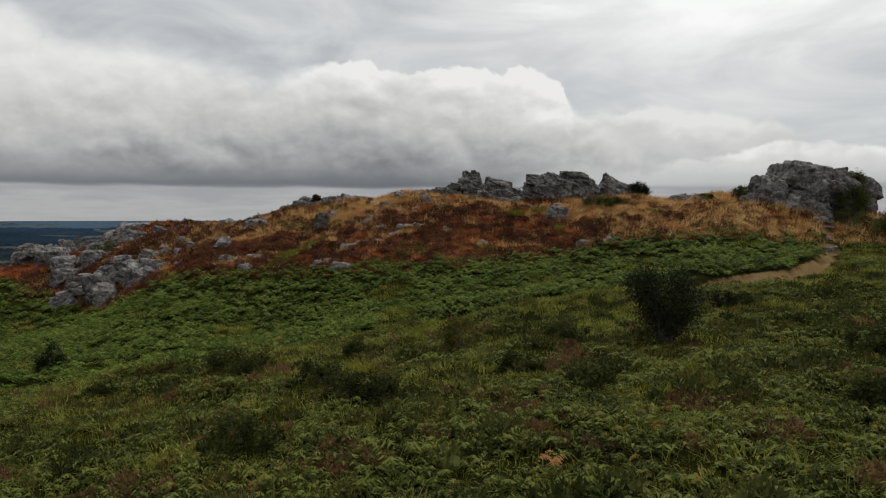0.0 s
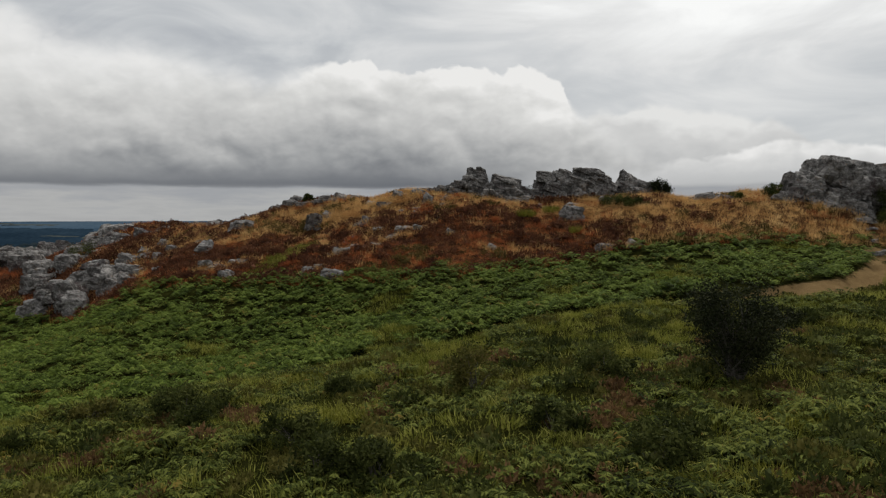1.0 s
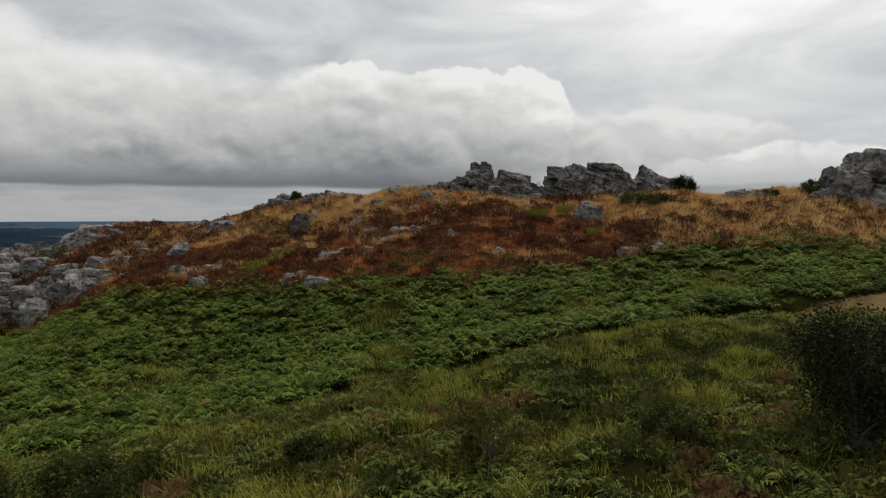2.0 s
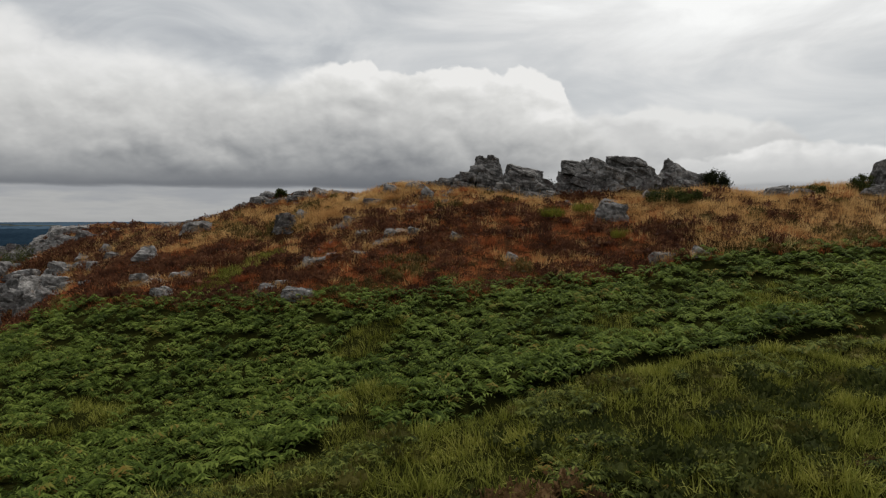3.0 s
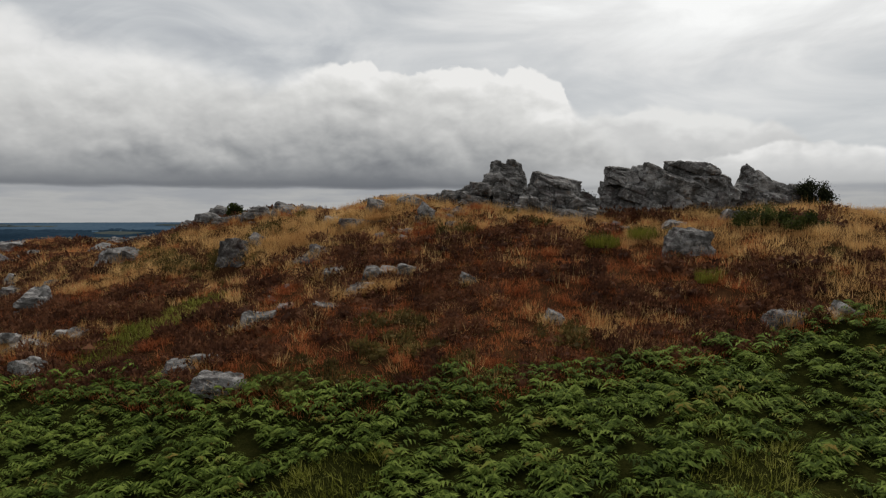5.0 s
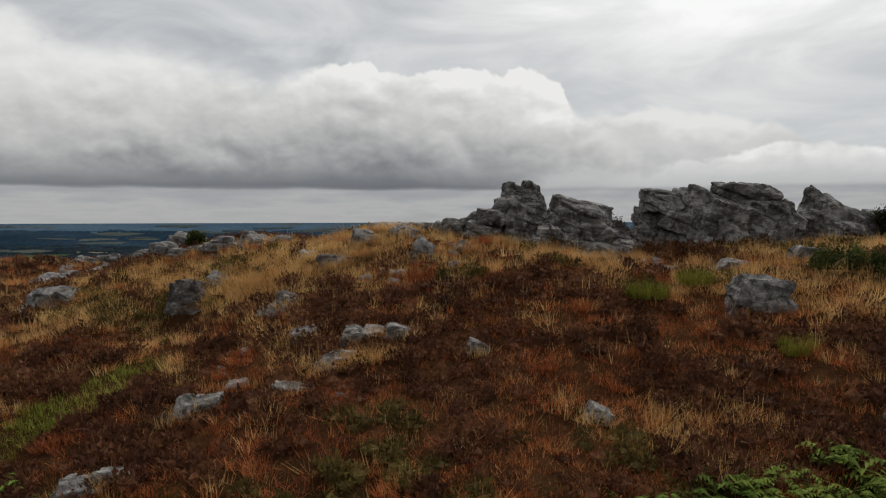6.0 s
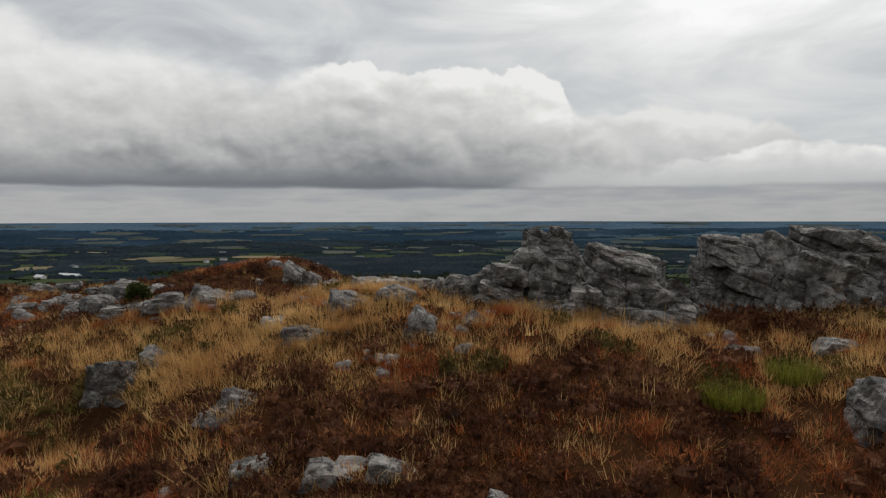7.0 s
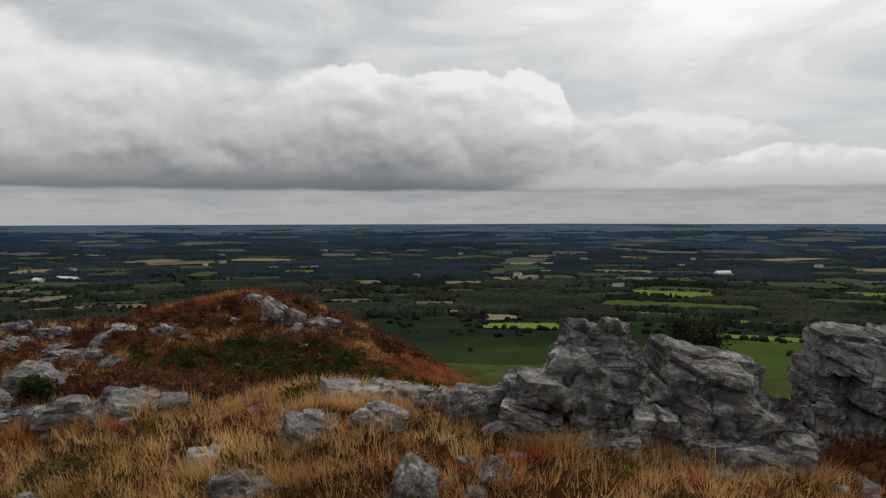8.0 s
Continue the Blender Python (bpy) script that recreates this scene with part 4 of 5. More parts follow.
def free(x, y, margin=0.52):
    """True where no rock stands."""
    ok = np.ones(len(x), bool)
    for fx, fy, a, b, turn in FOOTPRINTS:
        c, s = math.cos(radians(turn)), math.sin(radians(turn))
        dx, dy = x - fx, y - fy
        ok &= ((dx * c + dy * s) / (a * margin)) ** 2 + ((dy * c - dx * s) / (b * margin)) ** 2 > 1
    return ok


def spread(x0, x1, y0, y1, density):
    n = int((x1 - x0) * (y1 - y0) * density)
    x, y = rng.uniform(x0, x1, n), rng.uniform(y0, y1, n)
    k = (np.abs(x) < 0.67 * y + 3.5) & free(x, y)
    return x[k], y[k]


def on_track(x, y):
    wide = np.interp(x, [-40, 13, 15.5, 18, 21, 24, 27, 29], [0.35, 0.4, 1.0, 1.8, 1.4, 1.2, 1.3, 0.8])
    return np.abs(y - trench(x) - 0.2 * (x > 12)) < wide * (x > 13)


def edge_of_heath(x, y):
    return y - hill_edge(x) + (flat_noise(x, y, 4.0, 21) - 0.5) * 3


BRACKEN = [frond_plant(s) for s in range(10)]
TUFTS = [tuft(20 + s, 24, 0.36, 0.30, 1.0, 0.013, 0.08) for s in range(8)]
STRAW = [tuft(40 + s, 26, 0.46, 0.26, 0.95, 0.0072, 0.08) for s in range(10)]
SEDGE = [tuft(50 + s, 24, 0.38, 0.31, 1.05, 0.0095, 0.08) for s in range(10)]
STALKS = [tuft(80 + s, 9, 0.62, 0.20, 0.55, 0.007, 0.2) for s in range(8)]
FINE = [sprig_dome(90 + s, 110, 0.46, 0.36, 0.058) for s in range(8)]
CUSHION = [sprig_dome(60 + s, 72, 0.44, 0.34, 0.066) for s in range(10)]


def some(density):
    return rng.uniform(0, 1, len(x)) < density


# bracken between the sunken path and the heath
x, y = spread(-60, 36, 22, 84, 11.0)
e = edge_of_heath(x, y)
k = (e < 0.4) & (y > trench(x) + np.interp(x, [-8, 3, 12], [0.25, 0.5, 0.7])) & ~on_track(x, y)
gap = flat_noise(x, y, 3.0, 5)
k &= (gap < 0.66) & some(np.interp(np.hypot(x, y - 30), [0, 16, 28, 60], [0.90, 0.72, 0.30, 0.10]))
x, y = x[k], y[k]
sow("bracken", M_BRACKEN, BRACKEN, x, y, rng.uniform(0.34, 0.78, len(x)) * (0.7 + 0.6 * flat_noise(x, y, 2.0, 55)) * np.interp(np.hypot(x, y - 30), [0, 20, 60], [0.95, 1.05, 1.7]) * np.interp(y - trench(x), [0, 1.2, 4], [1.2, 1.2, 0.95]), "dense green bracken covering the lower slope", "bracken")

# mixed foreground: bracken patches, grass, dull heath
x, y = spread(-34, 34, 9, 50, 15.0)
k = (y < trench(x) - 0.2) & ~on_track(x, y) & (flat_noise(x, y, 2.2, 11) + 0.006 * np.abs(x) - 0.009 * (y - 18) > np.interp(y, [9, 14, 20], [0.40, 0.43, 0.47]))
x, y = x[k], y[k]
sow("bracken", M_FERN, BRACKEN, x, y, rng.uniform(0.24, 0.52, len(x)) * (0.35 + 1.3 * flat_noise(x, y, 1.0, 12)), "patches of green bracken among moor grass", "bracken")
x, y = spread(-40, 36, 9, 60, 13.0)
verge = y - trench(x)
k = (edge_of_heath(x, y) < 0) & ((verge < np.interp(x, [-8, 3, 12], [0.4, 0.0, -0.3])) | (flat_noise(x, y, 3.0, 5) > 0.62)) & ~on_track(x, y) & some(np.where((verge > -9) & (np.abs(x) < 22), 1.0, 0.55))
x, y = x[k], y[k]
sow("moor_grass", M_GRASS, TUFTS, x, y, rng.uniform(0.6, 1.15, len(x)), "tufted green moor grass with yellowing blades", "grass")
x, y = spread(-34, 34, 5, 48, 3.0)
k = (y < trench(x)) & (flat_noise(x, y, 1.3, 14) > 0.56) & ~on_track(x, y)
x, y = x[k], y[k]
sow("heath_cushion", M_HEATHGREEN, FINE, x, y, rng.uniform(0.5, 1.2, len(x)), "low dull green heath cushions in the grass", "heath")
x, y = spread(-34, 34, 5, 48, 3.0)
k = (y < trench(x) - 6) & (flat_noise(x, y, 1.4, 15) > 0.62)
x, y = x[k], y[k]
sow("dead_heath", M_DEAD, FINE, x, y, rng.uniform(0.5, 1.1, len(x)), "brown dead heath patches in green grass", "heath")

# the heath of the hill: heather, rust-red sedge and straw grass in drifts
def drifts(x, y):
    e = edge_of_heath(x, y)
    woody = 0.6 * flat_noise(x, y, 1.6, 35) + 0.4 * flat_noise(x, y, 5.0, 36) - 0.009 * (y - 54) - 0.012 * np.clip(x - 7, 0, 14) + 0.010 * np.clip(-7 - x, 0, 12)
    pale = 0.55 * flat_noise(x, y, 1.2, 31) + 0.45 * flat_noise(x, y, 4.5, 32) + 0.015 * (y - 57) + 0.014 * np.clip(x - 6, 0, 12) - 0.012 * np.clip(-8 - x, 0, 12) * (y < 58)
    crest = np.exp(-((x + 7.2) / 5.0) ** 2 - ((y - 60.0) / 3.0) ** 2)
    pale, woody = pale + 0.17 * crest, woody - 0.12 * crest
    lush = ((x + 11.3 - 0.7 * (y - 53)) / 1.5) ** 2 + ((y - 53) / 2.4) ** 2 + 0.9 * (flat_noise(x, y, 1.5, 39) - 0.4)
    hollow = ((x + 8.0) / 4.6) ** 2 + ((y - 66.8) / 2.4) ** 2 < 0.7 + flat_noise(x, y, 2.0, 48) * 0.6
    ok = ~on_track(x, y) & (lush > 1) & ~hollow
    return e, woody, pale, lush, ok


x, y = spread(-42, 38, 43, 72, 17.0)
e, woody, pale, lush, ok = drifts(x, y)
near = np.interp(np.hypot(x * 0.8, y - 54), [0, 16, 24, 40], [0.85, 0.78, 0.3, 0.16])
big = np.interp(near, [0.16, 0.85], [1.5, 1.06])
ok &= some(near)
k = ok & (e > -0.3) & ((pale > 0.50) | some(0.10)) & (woody < 0.57)
sow("straw_grass", M_DRY, STRAW, x[k], y[k], rng.uniform(0.6, 1.15, k.sum()) * big[k], "straw-coloured dry grass on the hilltop", "grass")
k = ok & (e > -0.8) & (pale <= 0.55) & ((woody < 0.53) | some(0.75))
sow("rust_grass", M_RUST, SEDGE, x[k], y[k], rng.uniform(0.55, 1.0, k.sum()) * big[k], "rust-red dry grass on the hillside", "grass")
k = ok & (e > 0) & (pale > 0.44) & some(0.12)
sow("grass_stalks", M_DRY, STALKS, x[k], y[k], rng.uniform(0.7, 1.2, k.sum()), "thin straw stalks standing over the heather", "grass")
k = lush < 1.1
sow("moor_grass", M_GRASS, TUFTS, x[k], y[k], rng.uniform(0.6, 1.0, k.sum()), "bright green grass patch on the hillside", "grass")
x, y = spread(-42, 38, 43, 72, 8.6)
e, woody, pale, lush, ok = drifts(x, y)
near = np.interp(np.hypot(x * 0.8, y - 54), [0, 16, 24, 40], [0.75, 0.65, 0.3, 0.15])
ok &= some(near) & (e > -0.2)
k = ok & (woody > 0.485)
close = np.hypot(x, y - 50) < 5
sow("heather", M_HEATHER, CUSHION, x[k & ~close], y[k & ~close], rng.uniform(0.6, 1.35, (k & ~close).sum()) / near[k & ~close] ** 0.3, "dark brown heather cushions on the hillside", "heather")
sow("heather", M_HEATHER, FINE, x[k & close], y[k & close], rng.uniform(0.55, 1.15, (k & close).sum()), "dark brown heather cushions on the hillside", "heather")
k = ok & (woody <= 0.49) & (flat_noise(x, y, 2.2, 37) > 0.57)
sow("green_heath", M_OLIVE, CUSHION, x[k], y[k], rng.uniform(0.6, 1.2, k.sum()), "olive green heath patches on the hillside", "heath")

# thick straw along the crest of the ridge
x, y = spread(-14, 0, 57, 63.6, 15.0)
k = np.exp(-((x + 7.2) / 5.0) ** 2 - ((y - 60.2) / 2.6) ** 2) > 0.25 + 0.7 * flat_noise(x, y, 1.6, 49)
sow("straw_grass", M_DRY, STRAW, x[k], y[k], rng.uniform(0.8, 1.35, k.sum()), "thick straw-coloured grass along the crest", "grass")
# grass and heather between the rocks of the broken crag
x, y = rng.uniform(-52, -23, 1500), rng.uniform(56, 90, 1500)
k = (np.abs(x) < 0.67 * y + 3.5) & (edge_of_heath(x, y) > 0.3)
x, y = x[k], y[k]
k = flat_noise(x, y, 3.0, 58) > 0.5
sow("rust_grass", M_RUST, SEDGE, x[k], y[k], rng.uniform(1.1, 2.0, k.sum()), "rust-red grass between the rocks of the crag", "grass")
sow("heather", M_HEATHER, CUSHION, x[~k], y[~k], rng.uniform(0.9, 1.7, (~k).sum()), "dark heather between the rocks of the crag", "heather")

# the knoll behind and the hollow before it
x, y = spread(-62, 20, 69, 110, 4.2)
h = flat_noise(x, y, 5.0, 41)
k = (h > 0.47) & some(np.where((x < 8 - 0.3 * (y - 75)), np.where(y < 104, 1.0, 0.4), 0.0))
sow("rust_grass", M_RUST, SEDGE, x[k], y[k], rng.uniform(1.0, 1.8, k.sum()), "rust-red grass on the far knoll", "grass")
k = (h <= 0.50) & some(np.where((x < 8 - 0.3 * (y - 75)), np.where(y < 104, 0.4, 0.12), 0.0))
sow("heather", M_HEATHER, CUSHION, x[k], y[k], rng.uniform(0.9, 1.7, k.sum()), "dark heather on the far knoll", "heather")
x, y = spread(-15, -2, 63, 71, 6.0)
k = ((x + 8.0) / 4.6) ** 2 + ((y - 66.8) / 2.4) ** 2 < 0.7 + flat_noise(x, y, 2.0, 48) * 0.6
sow("heather", M_HEATHER, CUSHION, x[k], y[k], rng.uniform(0.7, 1.3, k.sum()), "dark heather in the hollow behind the ridge", "heather")
x, y = spread(-24, 4, 80, 92, 5.0)
k = ((x + 10.5) / 11.0) ** 2 + ((y - 85.5) / 4.2) ** 2 < flat_noise(x, y, 3.0, 44) * 2.0
sow("green_heath", M_GORSE, CUSHION, x[k], y[k], rng.uniform(0.9, 1.6, k.sum()), "dark green heath in the hollow behind the ridge", "heath")
x, y = spread(-44, 2, 78, 104, 4.0)
k = (flat_noise(x, y, 3.0, 45) + 0.012 * np.clip(-18 - x, 0, 12) > 0.53) & (((x + 10.5) / 11.0) ** 2 + ((y - 85.5) / 4.2) ** 2 > 1)
sow("straw_grass", M_DRY, STRAW, x[k], y[k], rng.uniform(0.8, 1.3, k.sum()), "straw-coloured grass on the far knoll", "grass")
# dark gorse mounds scattered through the foreground
x, y = spread(-30, 30, 9, 34, 2.2)
k = (y < trench(x) - 3) & (flat_noise(x, y, 1.3, 46) + 0.007 * x > 0.58)
sow("gorse_mound", M_GORSE, FINE, x[k], y[k], rng.uniform(0.8, 1.5, k.sum()), "low dark green gorse mounds among bracken", "gorse")


# ---------------------------------------------------------------- shrubs
def limb(points, radius, sides=5):
    """A tapering tube through the points."""
    verts, quads = [], []
    for i, p in enumerate(points):
        r = radius * (1 - 0.8 * i / (len(points) - 1))
        for s in range(sides):
            a = 6.283 * s / sides
            verts.append((p[0] + r * math.cos(a), p[1] + r * math.sin(a), p[2]))
    for i in range(len(points) - 1):
        for s in range(sides):
            a, b = i * sides + s, i * sides + (s + 1) % sides
            quads.append((a, b, b + sides, a + sides))
    return np.array(verts), np.array(quads)


def shrub(name, x, y, height, width, seed, mat, leaves, leaf, label, category="shrub", stem=0.2, clumps=26, vase=False):
    """A bush with stems, limbs and a ragged crown of single leaves."""
    g = np.random.default_rng(seed)
    top = new(name)
    top.location = (x, y, at(x, y) - 0.05)
    tagged(top, label, category)
    vs, qs, base = [], [], 0
    tips = []
    for i in range(clumps):
        a, e = g.uniform(0, 6.28), g.uniform(0.0, 1.0)
        r = width * 0.5 * math.sqrt(1 - (e - 0.35) ** 2 / 0.55) * g.uniform(0.35, 0.95)
        if vase:
            r = width * 0.5 * (0.35 + 0.75 * min(e / 0.6, 1)) * math.sqrt(max(1 - max(e - 0.6, 0) ** 2 / 0.22, 0.05)) * g.uniform(0.3, 0.95)
        tip = np.array([math.cos(a) * r, math.sin(a) * r, height * (stem + (0.95 - stem) * e)])
        tips.append(tip)
        bend = tip * np.array([0.35, 0.35, 0.55]) + g.normal(0, 0.04 * width, 3)
        foot = g.normal(0, 0.03 * width, 3) * np.array([1, 1, 0])
        v, q = limb([foot, foot * 0.5 + bend * 0.5, bend, tip * 0.97], 0.022 * height)
        vs.append(v)
        qs.append(q + base)
        base += len(v)
    ob = new("stem", mesh_from("stem", np.concatenate(vs), np.concatenate(qs), M_BARK))
    ob.parent = top
    tips = np.array(tips)
    pick = g.integers(0, clumps, leaves)
    p = tips[pick] + g.normal(0, 0.085 * (width + height) * 0.5, (leaves, 3))
    p[:, 2] = np.maximum(p[:, 2], 0.05)
    n1, n2 = g.normal(0, 1, (leaves, 3)), g.normal(0, 1, (leaves, 3))
    n1 /= np.linalg.norm(n1, axis=1)[:, None]
    n2 = np.cross(n1, n2)
    n2 /= np.linalg.norm(n2, axis=1)[:, None]
    s = leaf * g.uniform(0.6, 1.4, (leaves, 1))
    v = np.stack([p - n1 * s, p + n2 * s * 0.45, p + n1 * s, p - n2 * s * 0.45], 1).reshape(-1, 3)
    i = np.arange(leaves)[:, None] * 4
    t = np.concatenate([i + np.array([[0, 1, 2]]), i + np.array([[0, 2, 3]])])
    crown = new("crown", mesh_from("crown", v, t, mat, np.repeat(g.uniform(0, 1, clumps)[pick], 4)))
    crown.parent = top
    return top


shrub("hawthorn_bush", 7.55, 23.1, 2.65, 2.4, 1, M_SHRUB, 16000, 0.042, "dark wind-shaped hawthorn bush standing in bracken", stem=0.2, clumps=70, vase=True)
for i, (bx, by, h, w, mat) in enumerate(((-7.4, 24.0, 0.95, 3.3, M_GORSE), (-17.4, 30.2, 1.2, 1.3, M_SHRUB), (0.6, 23.2, 1.15, 1.8, M_HEATHGREEN), (-3.2, 24.6, 0.7, 1.2, M_GORSE), (-3.6, 20.3, 0.75, 1.5, M_GORSE), (-2.7, 18.2, 0.8, 1.6, M_GORSE), (-1.5, 17.6, 0.7, 1.3, M_GORSE), (4.3, 24.0, 0.6, 1.8, M_GORSE), (3.6, 17.4, 0.6, 1.6, M_GORSE), (-10.5, 25.0, 0.7, 1.6, M_HEATHGREEN), (-4.4, 14.3, 0.6, 1.8, M_GORSE), (12.9, 20.4, 0.7, 1.6, M_GORSE), (2.2, 19.6, 0.7, 1.4, M_GORSE),
                                         (4.3, 18.4, 0.6, 1.2, M_GORSE), (9.5, 14.8, 0.7, 1.5, M_GORSE), (-1.6, 18.4, 0.55, 1.3, M_GORSE), (12.8, 31.0, 0.7, 1.3, M_SHRUB))):
    shrub("heath_bush", bx, by, h, w, 20 + i, mat, 7000 if i == 0 else 2200, 0.05, "low dark heath bush among grass and bracken", stem=0.1, clumps=18)
for i, (bx, by, h, w) in enumerate(((17.7, 61.4, 1.55, 2.0), (22.2, 57.6, 0.6, 1.2), (25.4, 58.2, 0.9, 1.9), (33.2, 55.6, 2.6, 2.8), (31.6, 53.2, 1.5, 3.2), (33.8, 51.2, 1.9, 3.6), (35.0, 57.6, 3.7, 1.4),
                                    (7.9, 70.8, 3.7, 2.7), (-36.5, 74.0, 1.5, 4.2), (-12.0, 65.2, 0.8, 1.0), (12.6, 56.6, 0.7, 2.4), (13.8, 55.2, 0.6, 2.0))):
    shrub("gorse_bush", bx, by, h, w, 50 + i, M_GORSE if i not in (0, 7) else M_SHRUB, (14000 if i == 7 else 7000) if h > 1.52 else 3000, 0.055, "dark green gorse bush among the rocks", stem=0.08, clumps=22)


# brown patches of withered heath and lime-green grass tussocks in the foreground
for i, (cx, cy, rx, ry) in enumerate(((-14.9, 24.4, 2.6, 0.7), (-9.2, 21.2, 2.0, 0.7), (-1.6, 13.2, 0.8, 1.0), (3.0, 20.2, 0.8, 0.5), (5.7, 15.0, 0.8, 0.6), (1.7, 15.2, 0.6, 0.4), (6.2, 12.8, 0.7, 0.5))):
    a, r = rng.uniform(0, 6.28, 34), np.sqrt(rng.uniform(0, 1, 34))
    sow("dead_heath", M_DEAD, FINE, cx + rx * r * np.cos(a), cy + ry * r * np.sin(a), rng.uniform(0.45, 0.95, 34), "red-brown withered heath patch among green bracken", "heath")
for i, (cx, cy, rx, ry) in enumerate(((-1.1, 18.9, 0.8, 0.6), (-5.4, 14.0, 0.9, 0.6), (4.8, 16.2, 0.9, 0.5), (-3.2, 22.3, 1.4, 0.7), (1.8, 24.6, 1.8, 0.8), (6.4, 27.0, 2.2, 0.9), (-6.0, 27.8, 2.4, 0.8), (0.5, 30.3, 2.6, 0.7), (9.6, 32.0, 2.4, 1.0), (-12.0, 26.6, 1.6, 0.5), (7.6, 19.4, 1.0, 0.5))):
    a, r = rng.uniform(0, 6.28, 60), np.sqrt(rng.uniform(0, 1, 60))
    sow("moor_grass", M_LIME, TUFTS, cx + rx * r * np.cos(a), cy + ry * r * np.sin(a), rng.uniform(0.7, 1.25, 60), "lush lime-green grass tussocks among bracken", "grass")


# a withered bracken plant
withered = new("bracken_plant", mesh_from("bracken_plant", *frond_plant(77, 4, 7), M_DRY, None))
withered.location, withered.scale = (1.96, 11.8, at(1.96, 11.8) + 0.12), (0.42, 0.42, 0.62)
tagged(withered, "yellow withered bracken plant among green fern", "bracken")


# rounded tussocks of yellow-green grass
for tx, ty, wide in ((6.0, 56.0, 0.72), (7.9, 57.0, 0.60), (8.9, 52.2, 0.42)):
    tussock = new("grass_tussock", mesh_from("grass_tussock", *tuft(500 + int(ty), int(1400 * wide), 0.62, wide, 0.6, 0.010, 0.3), M_LIME, None))
    tussock.location = (tx, ty, at(tx, ty))
    tagged(tussock, "rounded yellow-green grass tussock among heather", "grass", "tussocks on the heath")


# ---------------------------------------------------------------- the plain
def drape(name, cx, cy, wide, deep, turn, mat, label, seed):
    """A field laid on the land, with uneven sides."""
    g = np.random.default_rng(seed)
    n = 9
    u, v = np.meshgrid(np.linspace(-1, 1, n), np.linspace(-1, 1, n), indexing="ij")
    u, v = u.ravel(), v.ravel()
    skew = g.normal(0, 0.18, 4)
    ragged = 1 + 0.28 * (fractal(np.stack([u * 1.6 + seed, v * 1.6, u * 0 + 0.5], 1), 2, seed) - 0.5)
    pull = (np.maximum(np.abs(u), np.abs(v)) / np.maximum(np.hypot(u, v), 1e-6)) * 0.45 + 0.55
    u, v = u * ragged * pull * 1.1, v * ragged * pull * 1.1
    px = u * wide / 2 * (1 + skew[0] * v) + skew[1] * deep * 0.4 * v
    py = v * deep / 2 * (1 + skew[2] * u) + skew[3] * wide * 0.15 * u
    c, s = math.cos(radians(turn)), math.sin(radians(turn))
    x, y = cx + px * c - py * s, cy + px * s + py * c
    z = land(x, y) + 0.5 + 0.0006 * math.hypot(cx, cy)
    a = np.arange(n * n).reshape(n, n)
    quads = np.stack([a[:-1, :-1], a[1:, :-1], a[1:, 1:], a[:-1, 1:]], -1).reshape(-1, 4)
    ob = new(name, mesh_from(name, np.stack([x, y, z], 1), quads, mat, smooth=True))
    FIELDS.append((cx, cy, wide / 2, deep / 2, turn))
    return tagged(ob, label, "field", "fields of the plain", kind="structure")


FIELDS = []
LABELS = {M_PASTURE: "green pasture field between hedges", M_MEADOW: "bright green meadow field between hedges", M_STUBBLE: "pale tan stubble field between hedges", M_ROUGH: "dull green rough grazing on the hill foot", M_FARFIELD: "remote field between woods, greyed in colour for haze"}
for i, (fx, fy, wide, deep) in enumerate((
        (90, 746, 99, 48),
        (391, 1206, 138, 147),
        (383, 771, 183, 56),
        (286, 677, 103, 32),
        (733, 1215, 82, 77),
        (-350, 1704, 68, 93),
        (252, 877, 84, 79),
        (396, 731, 96, 28),
        )):
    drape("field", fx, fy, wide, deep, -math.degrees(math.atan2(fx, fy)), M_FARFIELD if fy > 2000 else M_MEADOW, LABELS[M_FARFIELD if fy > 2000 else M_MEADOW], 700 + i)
for i, (fx, fy, wide, deep) in enumerate((
        (-471, 1066, 154, 48),
        (248, 2105, 119, 210),
        (255, 1540, 74, 110),
        (-630, 1792, 74, 93),
        (-552, 1202, 58, 100),
        (-543, 1342, 98, 167),
        (609, 1416, 70, 68),
        (-125, 1018, 99, 79),
        (622, 1093, 109, 102),
        (1024, 2490, 176, 175),
        (1387, 2764, 124, 114),
        (-1135, 1934, 114, 94),
        )):
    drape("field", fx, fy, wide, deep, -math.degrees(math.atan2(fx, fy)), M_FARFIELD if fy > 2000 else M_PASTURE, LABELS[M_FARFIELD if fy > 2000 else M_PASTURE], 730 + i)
for i, (fx, fy, wide, deep) in enumerate((
        (-12, 1005, 60, 123),
        (3, 890, 49, 49),
        (68, 830, 39, 53),
        (-143, 1085, 69, 56),
        (-504, 1000, 163, 59),
        (-767, 1253, 65, 84),
        (-93, 2563, 84, 155),
        (-348, 2321, 112, 118),
        (821, 2488, 177, 134),
        (465, 2531, 124, 139),
        (-1471, 2936, 140, 184),
        (617, 1578, 75, 54),
        (183, 1562, 63, 94),
        (-184, 4131, 135, 88),
        (-721, 3843, 223, 154),
        (1874, 3208, 341, 127),
        (79, 2739, 91, 110),
        )):
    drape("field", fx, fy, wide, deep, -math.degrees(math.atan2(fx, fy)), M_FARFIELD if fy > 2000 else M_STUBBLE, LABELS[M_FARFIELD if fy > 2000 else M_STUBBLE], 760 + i)
